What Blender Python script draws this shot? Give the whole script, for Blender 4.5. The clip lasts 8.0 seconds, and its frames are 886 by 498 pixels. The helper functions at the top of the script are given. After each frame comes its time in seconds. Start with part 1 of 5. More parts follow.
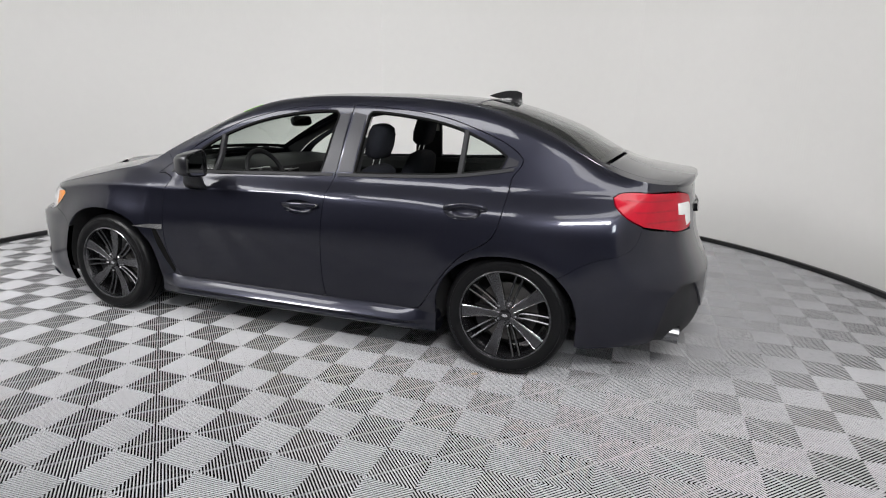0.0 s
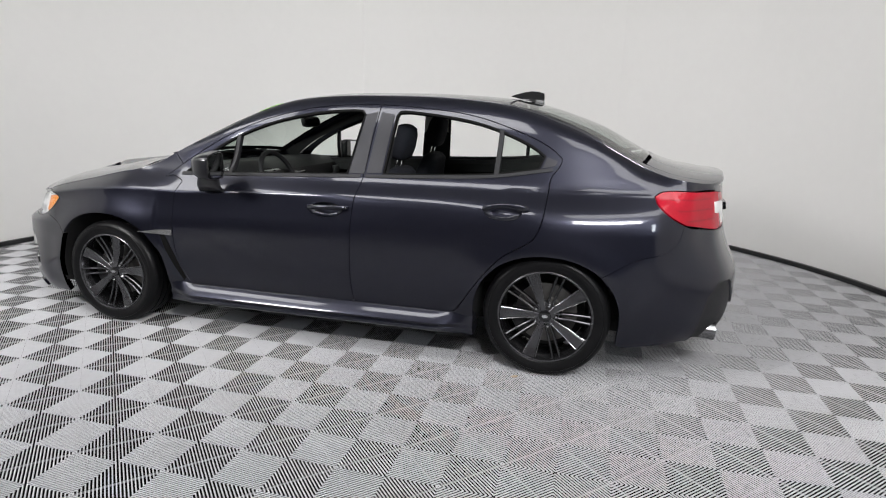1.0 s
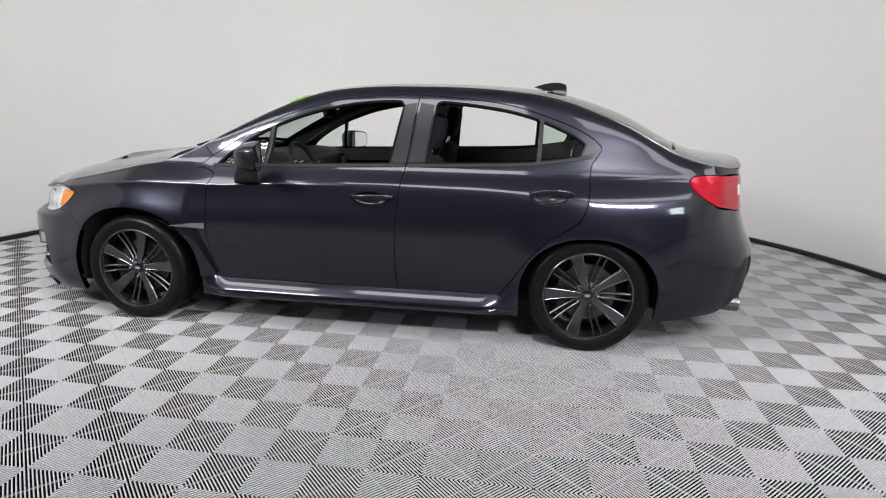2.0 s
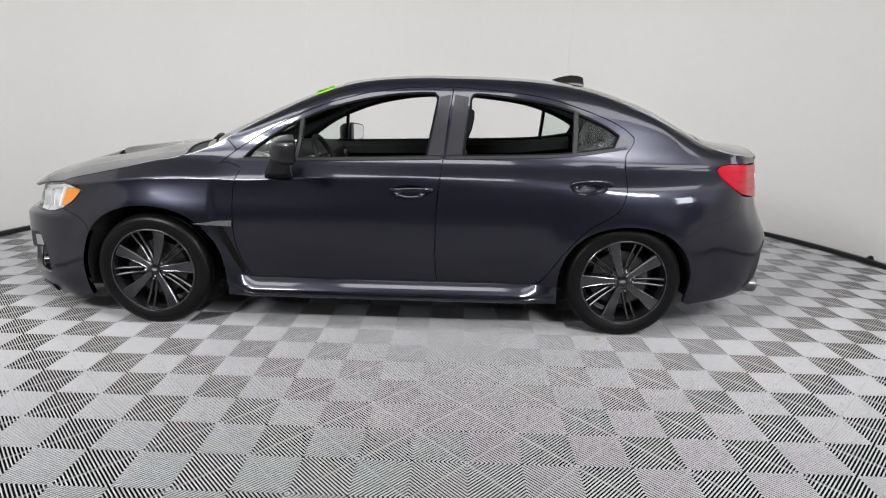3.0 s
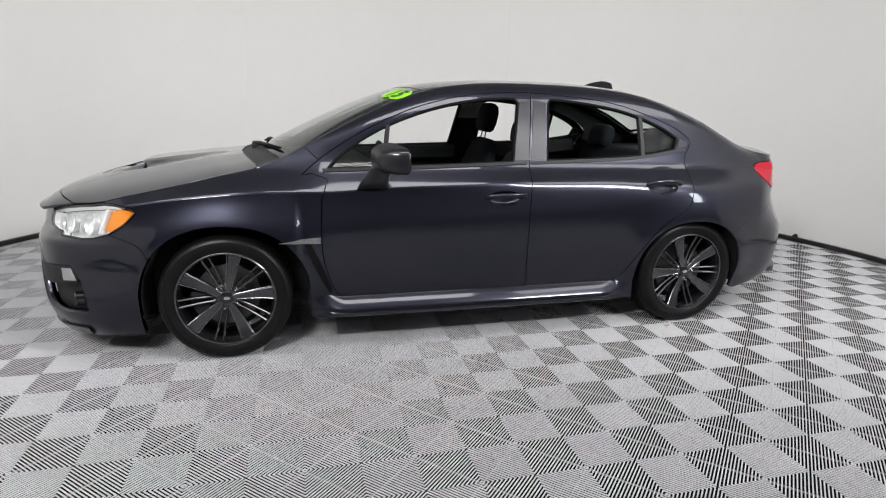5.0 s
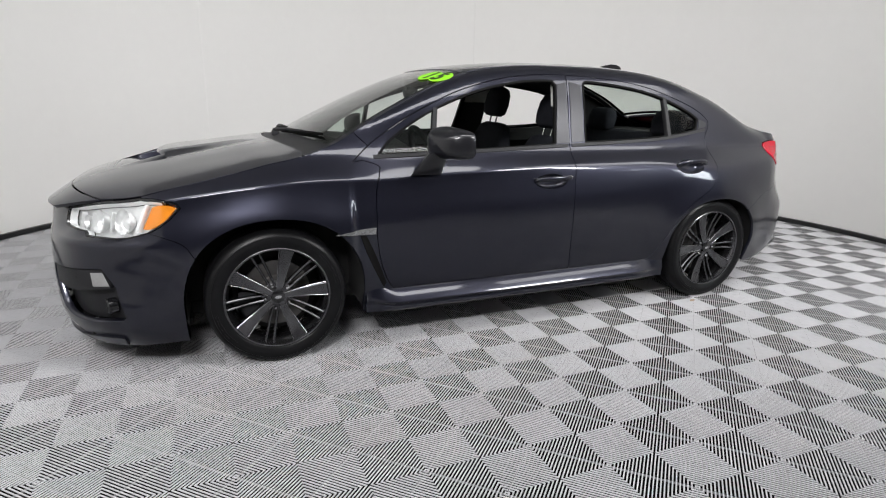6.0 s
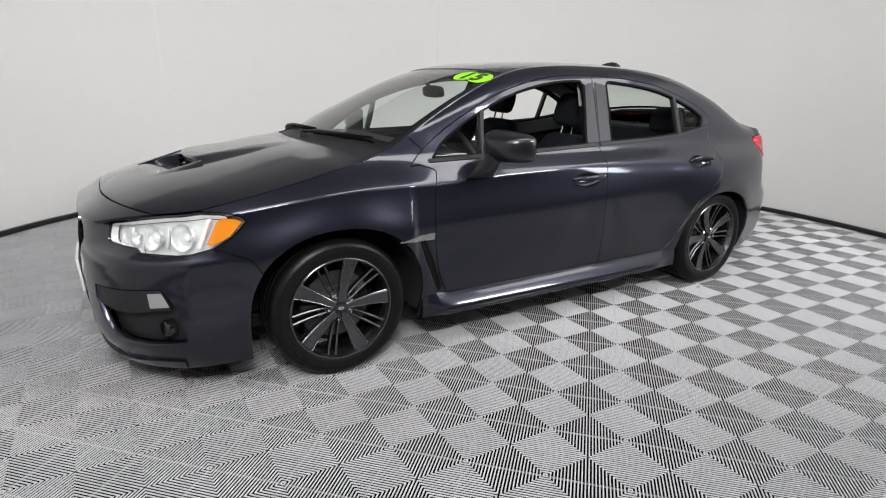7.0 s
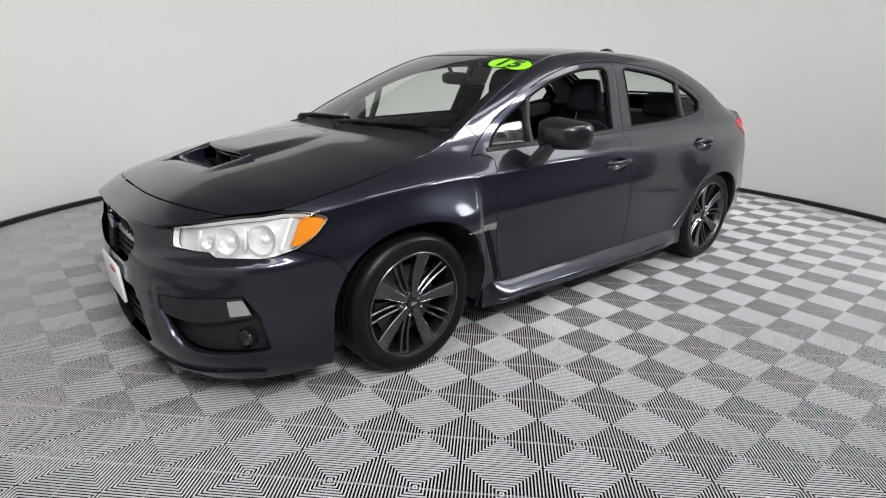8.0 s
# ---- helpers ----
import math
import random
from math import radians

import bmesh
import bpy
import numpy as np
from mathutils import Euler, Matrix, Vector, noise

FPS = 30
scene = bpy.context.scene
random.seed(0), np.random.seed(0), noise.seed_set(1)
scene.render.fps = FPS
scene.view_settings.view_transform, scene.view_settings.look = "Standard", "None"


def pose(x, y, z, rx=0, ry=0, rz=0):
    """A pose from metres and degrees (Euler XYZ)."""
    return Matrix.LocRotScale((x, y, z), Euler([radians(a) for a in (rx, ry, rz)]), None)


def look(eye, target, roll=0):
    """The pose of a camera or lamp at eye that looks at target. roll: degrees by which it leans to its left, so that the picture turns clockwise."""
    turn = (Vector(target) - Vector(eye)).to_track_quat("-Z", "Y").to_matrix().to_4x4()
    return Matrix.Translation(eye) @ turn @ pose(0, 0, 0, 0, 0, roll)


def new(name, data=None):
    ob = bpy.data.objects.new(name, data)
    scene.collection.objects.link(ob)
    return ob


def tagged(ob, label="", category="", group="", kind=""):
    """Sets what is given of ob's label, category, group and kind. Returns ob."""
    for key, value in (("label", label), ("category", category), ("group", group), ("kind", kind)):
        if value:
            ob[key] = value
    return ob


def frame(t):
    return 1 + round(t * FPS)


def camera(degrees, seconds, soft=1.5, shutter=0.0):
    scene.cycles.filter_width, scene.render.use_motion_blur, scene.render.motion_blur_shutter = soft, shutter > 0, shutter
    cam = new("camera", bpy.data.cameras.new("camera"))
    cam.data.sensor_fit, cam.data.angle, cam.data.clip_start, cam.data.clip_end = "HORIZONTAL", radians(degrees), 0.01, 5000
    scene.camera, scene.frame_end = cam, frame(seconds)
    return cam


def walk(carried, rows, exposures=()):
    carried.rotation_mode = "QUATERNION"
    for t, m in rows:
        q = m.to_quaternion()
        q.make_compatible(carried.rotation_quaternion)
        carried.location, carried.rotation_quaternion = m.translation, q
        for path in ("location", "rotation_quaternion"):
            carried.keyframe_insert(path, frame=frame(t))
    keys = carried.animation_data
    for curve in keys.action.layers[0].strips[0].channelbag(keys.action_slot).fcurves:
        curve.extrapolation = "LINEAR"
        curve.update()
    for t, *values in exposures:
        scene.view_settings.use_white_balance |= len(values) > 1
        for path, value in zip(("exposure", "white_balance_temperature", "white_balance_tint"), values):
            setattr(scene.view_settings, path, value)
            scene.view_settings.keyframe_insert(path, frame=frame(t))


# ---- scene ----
cam = camera(76.2, 8.0, soft=1.1)
PATH = [
    (0, (1.926, -3.518, 1.344), (1.283, -1.686, 0.863), 1.0),
    (0.5, (1.752, -3.571, 1.314), (1.172, -1.717, 0.836), 1.1),
    (1, (1.499, -3.6, 1.306), (1.011, -1.715, 0.846), 1.2),
    (1.5, (1.213, -3.721, 1.295), (0.827, -1.818, 0.817), 1.3),
    (2.8, (0.524, -3.874, 1.286), (0.432, -1.938, 0.792), 1.0),
    (3, (0.379, -3.878, 1.284), (0.337, -1.944, 0.776), 1.2),
    (3.5, (0.077, -3.904, 1.301), (0.149, -1.971, 0.793), 1.0),
    (4, (-0.236, -3.791, 1.316), (-0.027, -1.871, 0.795), 1.0),
    (4.5, (-0.603, -3.746, 1.301), (-0.257, -1.849, 0.77), 1.1),
    (4.7, (-0.748, -3.741, 1.302), (-0.352, -1.848, 0.792), 1.2),
    (5.8, (-1.43, -3.466, 1.246), (-0.733, -1.666, 0.725), 1.0),
    (6, (-1.566, -3.417, 1.244), (-0.828, -1.635, 0.714), 0.9),
    (6.5, (-1.879, -3.301, 1.281), (-1.021, -1.585, 0.717), 1.0),
    (7, (-2.151, -3.101, 1.321), (-1.166, -1.459, 0.744), 1.2),
    (7.5, (-2.484, -2.899, 1.333), (-1.373, -1.352, 0.723), 1.4),
    (8, (-2.7, -2.676, 1.325), (-1.478, -1.22, 0.703), 1.2),
]
walk(cam, [(t, look(eye, target, roll)) for t, eye, target, roll in PATH])

# ---- light ----
world = bpy.data.worlds.new("world")
scene.world = world
world.use_nodes = True
world.node_tree.nodes["Background"].inputs[0].default_value = (0.9, 0.95, 1.0, 1)
world.node_tree.nodes["Background"].inputs[1].default_value = 0.05


def area_lamp(name, x, y, z, sx, sy, watts, aim=None, colour=(1, 0.995, 1.0)):
    lamp = bpy.data.lights.new(name, "AREA")
    lamp.shape, lamp.size, lamp.size_y, lamp.energy, lamp.color = "RECTANGLE", sx, sy, watts, colour
    ob = new(name, lamp)
    ob.matrix_world = look((x, y, z), aim if aim else (x, y, 0))
    return ob


# a row of ceiling panels over the open side of the booth, in front of the car
for px, watts in ((-2.4, 31), (0.0, 33), (2.4, 20)):
    area_lamp("ceiling_lamp", px, -1.9, 3.40, 1.9, 1.1, watts, (px * 0.9, -0.9, 0.0))
# wide wall washers over the opening that look across at the round wall
for px in (-2.6, 2.6):
    area_lamp("wall_washer", px, -4.0, 3.3, 1.6, 1.1, 184, (px * 1.1, 3.0, 2.0))
# a bright doorway of the shop behind, far to the side
area_lamp("doorway_light", 4.4, -4.6, 2.1, 0.5, 1.1, 22, (1.2, -0.6, 0.9), (0.88, 0.94, 1.0))
scene.view_settings.exposure = 0.53

# ---- tools ----
from mathutils import geometry


def pw(*pts):
    """A smooth curve through (x, value) pairs, monotone between them."""
    xs, ys = np.array([p[0] for p in pts], float), np.array([p[1] for p in pts], float)
    d = np.diff(ys) / np.diff(xs)
    m = np.r_[d[0], (d[1:] + d[:-1]) / 2, d[-1]]
    for k in range(1, len(xs) - 1):
        if d[k - 1] * d[k] <= 0:
            m[k] = 0
        else:
            m[k] = math.copysign(min(abs(m[k]), 3 * abs(d[k - 1]), 3 * abs(d[k])), m[k])

    def f(x):
        x = np.asarray(x, float)
        c = np.clip(x, xs[0], xs[-1])
        k = np.clip(np.searchsorted(xs, c, side="right") - 1, 0, len(xs) - 2)
        h = xs[k + 1] - xs[k]
        t = (c - xs[k]) / h
        return ys[k] * (1 + 2 * t) * (1 - t) ** 2 + h * m[k] * t * (1 - t) ** 2 + ys[k + 1] * t * t * (3 - 2 * t) + h * m[k + 1] * t * t * (t - 1)

    return f


def curve(*pts, n=8):
    """A Catmull-Rom line through 2D points, sampled."""
    p = np.array(pts, float)
    p = np.vstack([2 * p[0] - p[1], p, 2 * p[-1] - p[-2]])
    out = []
    for k in range(1, len(p) - 2):
        for t in np.arange(n) / n:
            out.append(0.5 * (2 * p[k] + (p[k + 1] - p[k - 1]) * t + (2 * p[k - 1] - 5 * p[k] + 4 * p[k + 1] - p[k + 2]) * t * t + (3 * p[k] - p[k - 1] - 3 * p[k + 1] + p[k + 2]) * t ** 3))
    out.append(p[-2])
    return np.array(out)


def loop_of(*lines):
    """One closed outline from lines laid end to end."""
    pts = np.vstack([np.asarray(li, float).reshape(-1, 2) for li in lines])
    keep = [0]
    for k in range(1, len(pts)):
        if np.hypot(*(pts[k] - pts[keep[-1]])) > 2e-3:
            keep.append(k)
    if np.hypot(*(pts[keep[-1]] - pts[keep[0]])) < 2e-3:
        keep.pop()
    pts = pts[keep]
    a = pts[:, 0] @ np.roll(pts[:, 1], -1) - pts[:, 1] @ np.roll(pts[:, 0], -1)
    return pts if a > 0 else pts[::-1]


def split(pts, step):
    """Divide the long sides of an outline."""
    out = []
    for p, q in zip(pts, np.roll(pts, -1, 0)):
        n = max(1, int(math.ceil(np.hypot(*(q - p)) / step)))
        out += [p + (q - p) * t / n for t in range(n)]
    return np.array(out)


def inset(pts, d):
    e = np.roll(pts, -1, 0) - pts
    n = np.stack([-e[:, 1], e[:, 0]], 1) / np.maximum(np.hypot(e[:, 0], e[:, 1]), 1e-9)[:, None]
    m = n + np.roll(n, 1, 0)
    m /= np.maximum((m * m).sum(1), 0.5)[:, None] / 2
    return pts + m * d


def within(poly, p):
    x, y = p[:, 0], p[:, 1]
    hit = np.zeros(len(p), bool)
    for (ax, ay), (bx, by) in zip(poly, np.roll(poly, -1, 0)):
        if ay == by:
            continue
        cross = ((ay > y) != (by > y)) & (x < (bx - ax) * (y - ay) / (by - ay) + ax)
        hit ^= cross
    return hit


def outward(fmap, u, v, heart):
    e = 2e-3
    p = fmap(u, v)
    n = np.cross(fmap(u + e, v) - fmap(u - e, v), fmap(u, v + e) - fmap(u, v - e))
    n /= np.maximum(np.linalg.norm(n, axis=1), 1e-12)[:, None]
    c = np.stack([np.clip(p[:, 0], -heart, heart), 0 * p[:, 0], 0 * p[:, 0] + 0.6], 1)
    n *= np.where(((p - c) * n).sum(1) < 0, -1, 1)[:, None]
    return p, n


def sheet(outline, fmap, step=0.022, holes=(), gap=0.0025, flange=0.018, lift=0.0, heart=1.5, lines=()):
    """Cut an outline out of a surface: vertices, faces and normals, with the edges turned inwards."""
    rims = [inset(split(outline, step), gap)] + [inset(split(h, step)[::-1], gap) for h in holes]
    (x0, y0), (x1, y1) = outline.min(0), outline.max(0)
    gx, gy = np.meshgrid(np.arange(x0 + step / 2, x1, step), np.arange(y0 + step / 2, y1, step))
    gx = gx + step / 2 * (np.arange(gx.shape[0])[:, None] % 2)
    g = np.stack([gx.ravel(), gy.ravel()], 1)
    if len(lines):
        near = np.min(np.abs(g[:, None, 1] - np.stack([np.interp(g[:, 0], li[:, 0], li[:, 1]) for li in lines], 1)), 1)
        g = np.vstack([g[near > 0.006], *lines])
    ok = within(rims[0], g)
    for r in rims[1:]:
        ok &= ~within(r, g)
    g = g[ok]
    allrim = np.vstack(rims)
    if len(g):
        far = np.concatenate([((c[:, None] - allrim[None]) ** 2).sum(2).min(1) for c in np.array_split(g, 1 + len(g) // 400)])
        g = g[far > (0.4 * step) ** 2]
    pts, edges, at = [Vector(p) for p in allrim] + [Vector(p) for p in g], [], 0
    for r in rims:
        edges += [(at + k, at + (k + 1) % len(r)) for k in range(len(r))]
        at += len(r)
    vs, _, fs, _, _, _ = geometry.delaunay_2d_cdt(pts, edges, [], 0, 1e-6)
    uv = np.array([(p.x, p.y) for p in vs])
    tri = np.array([f for f in fs if len(f) == 3])
    mid = uv[tri].mean(1)
    ok = within(rims[0], mid)
    for r in rims[1:]:
        ok &= ~within(r, mid)
    tri = tri[ok]
    P, N = outward(fmap, uv[:, 0], uv[:, 1], heart)
    P = P + N * lift
    fn = np.cross(P[tri[:, 1]] - P[tri[:, 0]], P[tri[:, 2]] - P[tri[:, 0]])
    flip = (fn * N[tri[:, 0]]).sum(1) < 0
    tri[flip] = tri[flip][:, ::-1]
    V, F, NN = [P], [tuple(int(i) for i in t) for t in tri], [N]
    base = len(P)
    if flange:
        for r in rims:
            p, n = outward(fmap, r[:, 0], r[:, 1], heart)
            p = p + n * lift
            tan = np.roll(p, -1, 0) - np.roll(p, 1, 0)
            side = np.cross(tan, n)
            side /= np.maximum(np.linalg.norm(side, axis=1), 1e-9)[:, None]
            k = len(r)
            quad = [(base + i, base + (i + 1) % k, base + k + (i + 1) % k, base + k + i) for i in range(k)]
            q = p - n * flange
            f0 = np.cross(p[1] - p[0], q[0] - p[0])
            # which way the rim looks, away from the sheet
            a, b = r[0], r[1]
            left = np.array([[-(b - a)[1], (b - a)[0]]])
            left /= np.linalg.norm(left)
            inner = fmap((r[0] + left[0] * 0.004)[:1], (r[0] + left[0] * 0.004)[1:]) - fmap(r[0][:1], r[0][1:])
            if inner[0] @ side[0] > 0:
                side = -side
            if f0 @ side[0] < 0:
                quad = [x[::-1] for x in quad]
            V += [p, q]
            NN += [(n * 0.7 + side) / np.linalg.norm(n * 0.7 + side, axis=1)[:, None], side]
            F += quad
            base += 2 * k
    return np.vstack(V), F, np.vstack(NN)


def mirrored(s):
    V, F, N = s
    return V * [1, -1, 1], [f[::-1] for f in F], N * [1, -1, 1]


def merged(*sheets):
    V, F, N, b = [], [], [], 0
    for v, f, n in sheets:
        V.append(v), N.append(n)
        F += [tuple(i + b for i in x) for x in f]
        b += len(v)
    return np.vstack(V), F, np.vstack(N)


def mesh_of(name, V, F, material, N=None, smooth=True):
    me = bpy.data.meshes.new(name)
    me.from_pydata([tuple(map(float, v)) for v in V], [], F)
    if smooth:
        me.polygons.foreach_set("use_smooth", np.ones(len(me.polygons), bool))
    me.materials.append(material)
    if N is not None:
        me.normals_split_custom_set_from_vertices([tuple(map(float, n)) for n in N])
    me.update()
    return me


def child(name, me, parent, label=""):
    ob = new(name, me)
    ob.parent = parent
    if label:
        tagged(ob, label)
    return ob


def plate(name, s, material, parent, label=""):
    V, F, N = s
    return child(name, mesh_of(name, V, F, material, N), parent, label)


def part(name, bm, material, parent, label="", smooth=40):
    """Link a bmesh as one mesh object under a thing or a part; smooth: the angle below which edges are shaded round."""
    bmesh.ops.recalc_face_normals(bm, faces=bm.faces)
    me = bpy.data.meshes.new(name)
    if smooth:
        for e in bm.edges:
            e.smooth = len(e.link_faces) == 2 and e.calc_face_angle(3.2) < radians(smooth)
        for f in bm.faces:
            f.smooth = True
    bm.to_mesh(me)
    bm.free()
    me.materials.append(material)
    return child(name, me, parent, label)


def box(bm, x0, x1, y0, y1, z0, z1, bevel=0.0, m=None, seg=2):
    made = bmesh.ops.create_cube(bm, size=1)["verts"]
    for v in made:
        v.co = Vector(((x0 + x1) / 2 + v.co.x * (x1 - x0), (y0 + y1) / 2 + v.co.y * (y1 - y0), (z0 + z1) / 2 + v.co.z * (z1 - z0)))
    if bevel:
        edges = list({e for v in made for e in v.link_edges})
        got = bmesh.ops.bevel(bm, geom=edges, offset=bevel, segments=seg, profile=0.5, affect="EDGES")
        made = list({v for f in got["faces"] for v in f.verts} | {v for v in made if v.is_valid})
    if m is not None:
        bmesh.ops.transform(bm, matrix=m, verts=made)
    return made


def spun(bm, profile, seg=48, axis="y", m=None, closed=False):
    """Turn a profile of (radius, along) round an axis."""
    rings = []
    for r, a in profile:
        ring = []
        for k in range(seg):
            c, s = math.cos(2 * math.pi * k / seg), math.sin(2 * math.pi * k / seg)
            co = {"y": (r * c, a, r * s), "x": (a, r * c, r * s), "z": (r * c, r * s, a)}[axis]
            ring.append(bm.verts.new(m @ Vector(co) if m is not None else co))
        rings.append(ring)
    pairs = list(zip(rings, rings[1:])) + ([(rings[-1], rings[0])] if closed else [])
    for p, q in pairs:
        for k in range(seg):
            bm.faces.new((p[k], p[(k + 1) % seg], q[(k + 1) % seg], q[k]))
    return rings


def tube(bm, pts, radius, seg=10, caps=True, squash=1.0):
    pts = [Vector(p) for p in pts]
    rings = []
    for k, p in enumerate(pts):
        d = (pts[min(k + 1, len(pts) - 1)] - pts[max(k - 1, 0)]).normalized()
        a = d.cross(Vector((0, 0, 1)) if abs(d.z) < 0.95 else Vector((1, 0, 0))).normalized()
        b = d.cross(a)
        r = radius[k] if isinstance(radius, (list, tuple)) else radius
        rings.append([bm.verts.new(p + a * r * math.cos(2 * math.pi * j / seg) + b * r * squash * math.sin(2 * math.pi * j / seg)) for j in range(seg)])
    for p, q in zip(rings, rings[1:]):
        for k in range(seg):
            bm.faces.new((p[k], p[(k + 1) % seg], q[(k + 1) % seg], q[k]))
    if caps:
        bm.faces.new(rings[0])
        bm.faces.new(rings[-1])


def prism(bm, outline, lo, hi, place):
    """A solid between two copies of a flat outline; place(u, v, w) gives the point."""
    a = [bm.verts.new(place(u, v, lo)) for u, v in outline]
    b = [bm.verts.new(place(u, v, hi)) for u, v in outline]
    n = len(a)
    bm.faces.new(a), bm.faces.new(b)
    for k in range(n):
        bm.faces.new((a[k], a[(k + 1) % n], b[(k + 1) % n], b[k]))


def lofted(bm, rings, caps=True, closed=True):
    rows = [[bm.verts.new(p) for p in r] for r in rings]
    for p, q in zip(rows, rows[1:]):
        n = len(p)
        for k in range(n if closed else n - 1):
            bm.faces.new((p[k], p[(k + 1) % n], q[(k + 1) % n], q[k]))
    if caps:
        bm.faces.new(rows[0])
        bm.faces.new(rows[-1])

# ---- materials ----


def material(name, colour, rough=0.5, metal=0.0, vary=0.0, scale=6.0, bump=0.0, bump_scale=200.0, coat=0.0, rough_vary=0.0, spec=0.5, **extra):
    """A Principled surface with two scales of variation in colour, and fine relief."""
    mat = bpy.data.materials.new(name)
    mat.use_nodes = True
    nt = mat.node_tree
    b = nt.nodes["Principled BSDF"]
    b.inputs["Base Color"].default_value = (*colour, 1)
    b.inputs["Roughness"].default_value = rough
    b.inputs["Metallic"].default_value = metal
    b.inputs["Coat Weight"].default_value = coat
    b.inputs["Coat Roughness"].default_value = 0.05
    b.inputs["Specular IOR Level"].default_value = spec
    for key, value in extra.items():
        b.inputs[key.replace("_", " ")].default_value = value
    co = nt.nodes.new("ShaderNodeTexCoord")
    if vary or rough_vary:
        big, fine, add = nt.nodes.new("ShaderNodeTexNoise"), nt.nodes.new("ShaderNodeTexNoise"), nt.nodes.new("ShaderNodeMath")
        big.inputs["Scale"].default_value, fine.inputs["Scale"].default_value = scale, scale * 14
        big.inputs["Detail"].default_value = fine.inputs["Detail"].default_value = 4
        add.operation = "ADD"
        for n in (big, fine):
            nt.links.new(co.outputs["Object"], n.inputs["Vector"])
        nt.links.new(big.outputs["Fac"], add.inputs[0])
        nt.links.new(fine.outputs["Fac"], add.inputs[1])
        if vary:
            rng = nt.nodes.new("ShaderNodeMapRange")
            rng.inputs[1].default_value, rng.inputs[2].default_value = 0.6, 1.4
            rng.inputs[3].default_value, rng.inputs[4].default_value = 1 - vary, 1 + vary
            hsv = nt.nodes.new("ShaderNodeHueSaturation")
            hsv.inputs["Color"].default_value = (*colour, 1)
            nt.links.new(add.outputs[0], rng.inputs[0])
            nt.links.new(rng.outputs[0], hsv.inputs["Value"])
            nt.links.new(hsv.outputs[0], b.inputs["Base Color"])
        if rough_vary:
            rr = nt.nodes.new("ShaderNodeMapRange")
            rr.inputs[1].default_value, rr.inputs[2].default_value = 0.6, 1.4
            rr.inputs[3].default_value, rr.inputs[4].default_value = max(rough - rough_vary, 0.02), rough + rough_vary
            nt.links.new(add.outputs[0], rr.inputs[0])
            nt.links.new(rr.outputs[0], b.inputs["Roughness"])
    if bump:
        tex, bm = nt.nodes.new("ShaderNodeTexNoise"), nt.nodes.new("ShaderNodeBump")
        tex.inputs["Scale"].default_value = bump_scale
        bm.inputs["Strength"].default_value, bm.inputs["Distance"].default_value = bump, 0.002
        nt.links.new(co.outputs["Object"], tex.inputs["Vector"])
        nt.links.new(tex.outputs["Fac"], bm.inputs["Height"])
        nt.links.new(bm.outputs[0], b.inputs["Normal"])
    return mat


def glass(name, tint, gloss=1.0):
    """A thin pane: tinted see-through with a Fresnel gloss."""
    mat = bpy.data.materials.new(name)
    mat.use_nodes = True
    nt = mat.node_tree
    nt.nodes.remove(nt.nodes["Principled BSDF"])
    out = nt.nodes["Material Output"]
    see, shine, mix, fr = (nt.nodes.new("ShaderNode" + k) for k in ("BsdfTransparent", "BsdfGlossy", "MixShader", "LayerWeight"))
    see.inputs[0].default_value = (*tint, 1)
    shine.inputs["Roughness"].default_value = 0.01
    # Schlick: 4 % straight on, rising towards the grazing angle
    fr.inputs["Blend"].default_value = 0.5
    five, gain = nt.nodes.new("ShaderNodeMath"), nt.nodes.new("ShaderNodeMath")
    five.operation, gain.operation = "POWER", "MULTIPLY_ADD"
    five.inputs[1].default_value = 5.0
    gain.inputs[1].default_value, gain.inputs[2].default_value = 0.9 * gloss, 0.045 * gloss
    nt.links.new(fr.outputs["Facing"], five.inputs[0])
    nt.links.new(five.outputs[0], gain.inputs[0])
    nt.links.new(gain.outputs[0], mix.inputs[0])
    nt.links.new(see.outputs[0], mix.inputs[1])
    nt.links.new(shine.outputs[0], mix.inputs[2])
    nt.links.new(mix.outputs[0], out.inputs[0])
    return mat


PAINT = material("car_paint", (0.0142, 0.0150, 0.0265), 0.33, 0.75, vary=0.06, scale=1.5, coat=1.0, Coat_Roughness=0.07)
BLACK_TRIM = material("black_trim", (0.014, 0.014, 0.016), 0.5, spec=0.3, vary=0.15, bump=0.15, bump_scale=600)
GLOSS_BLACK = material("gloss_black", (0.008, 0.008, 0.009), 0.12, coat=0.5)
SEAL = material("rubber_seal", (0.003, 0.003, 0.003), 0.7, spec=0.1)
RUBBER = material("tyre_rubber", (0.0045, 0.0045, 0.005), 0.36, spec=0.22, vary=0.25, scale=8, bump=0.2, bump_scale=300)
RIM = material("gunmetal_alloy", (0.105, 0.105, 0.112), 0.24, 0.95, vary=0.08, coat=0.5)
RIM_CUT = material("machined_edge", (0.30, 0.30, 0.31), 0.26, 1.0)
CHROME = material("chrome", (0.75, 0.75, 0.76), 0.08, 1.0)
STEEL = material("brake_steel", (0.15, 0.145, 0.14), 0.42, 0.9, vary=0.2, scale=30)
DARK = material("underbody", (0.01, 0.01, 0.01), 0.8, vary=0.2)
CLOTH = material("seat_cloth", (0.016, 0.017, 0.022), 0.9, spec=0.15, vary=0.25, scale=20, bump=0.4, bump_scale=900)
PLASTIC = material("interior_plastic", (0.014, 0.014, 0.015), 0.6, spec=0.25, vary=0.15, bump=0.2, bump_scale=700)
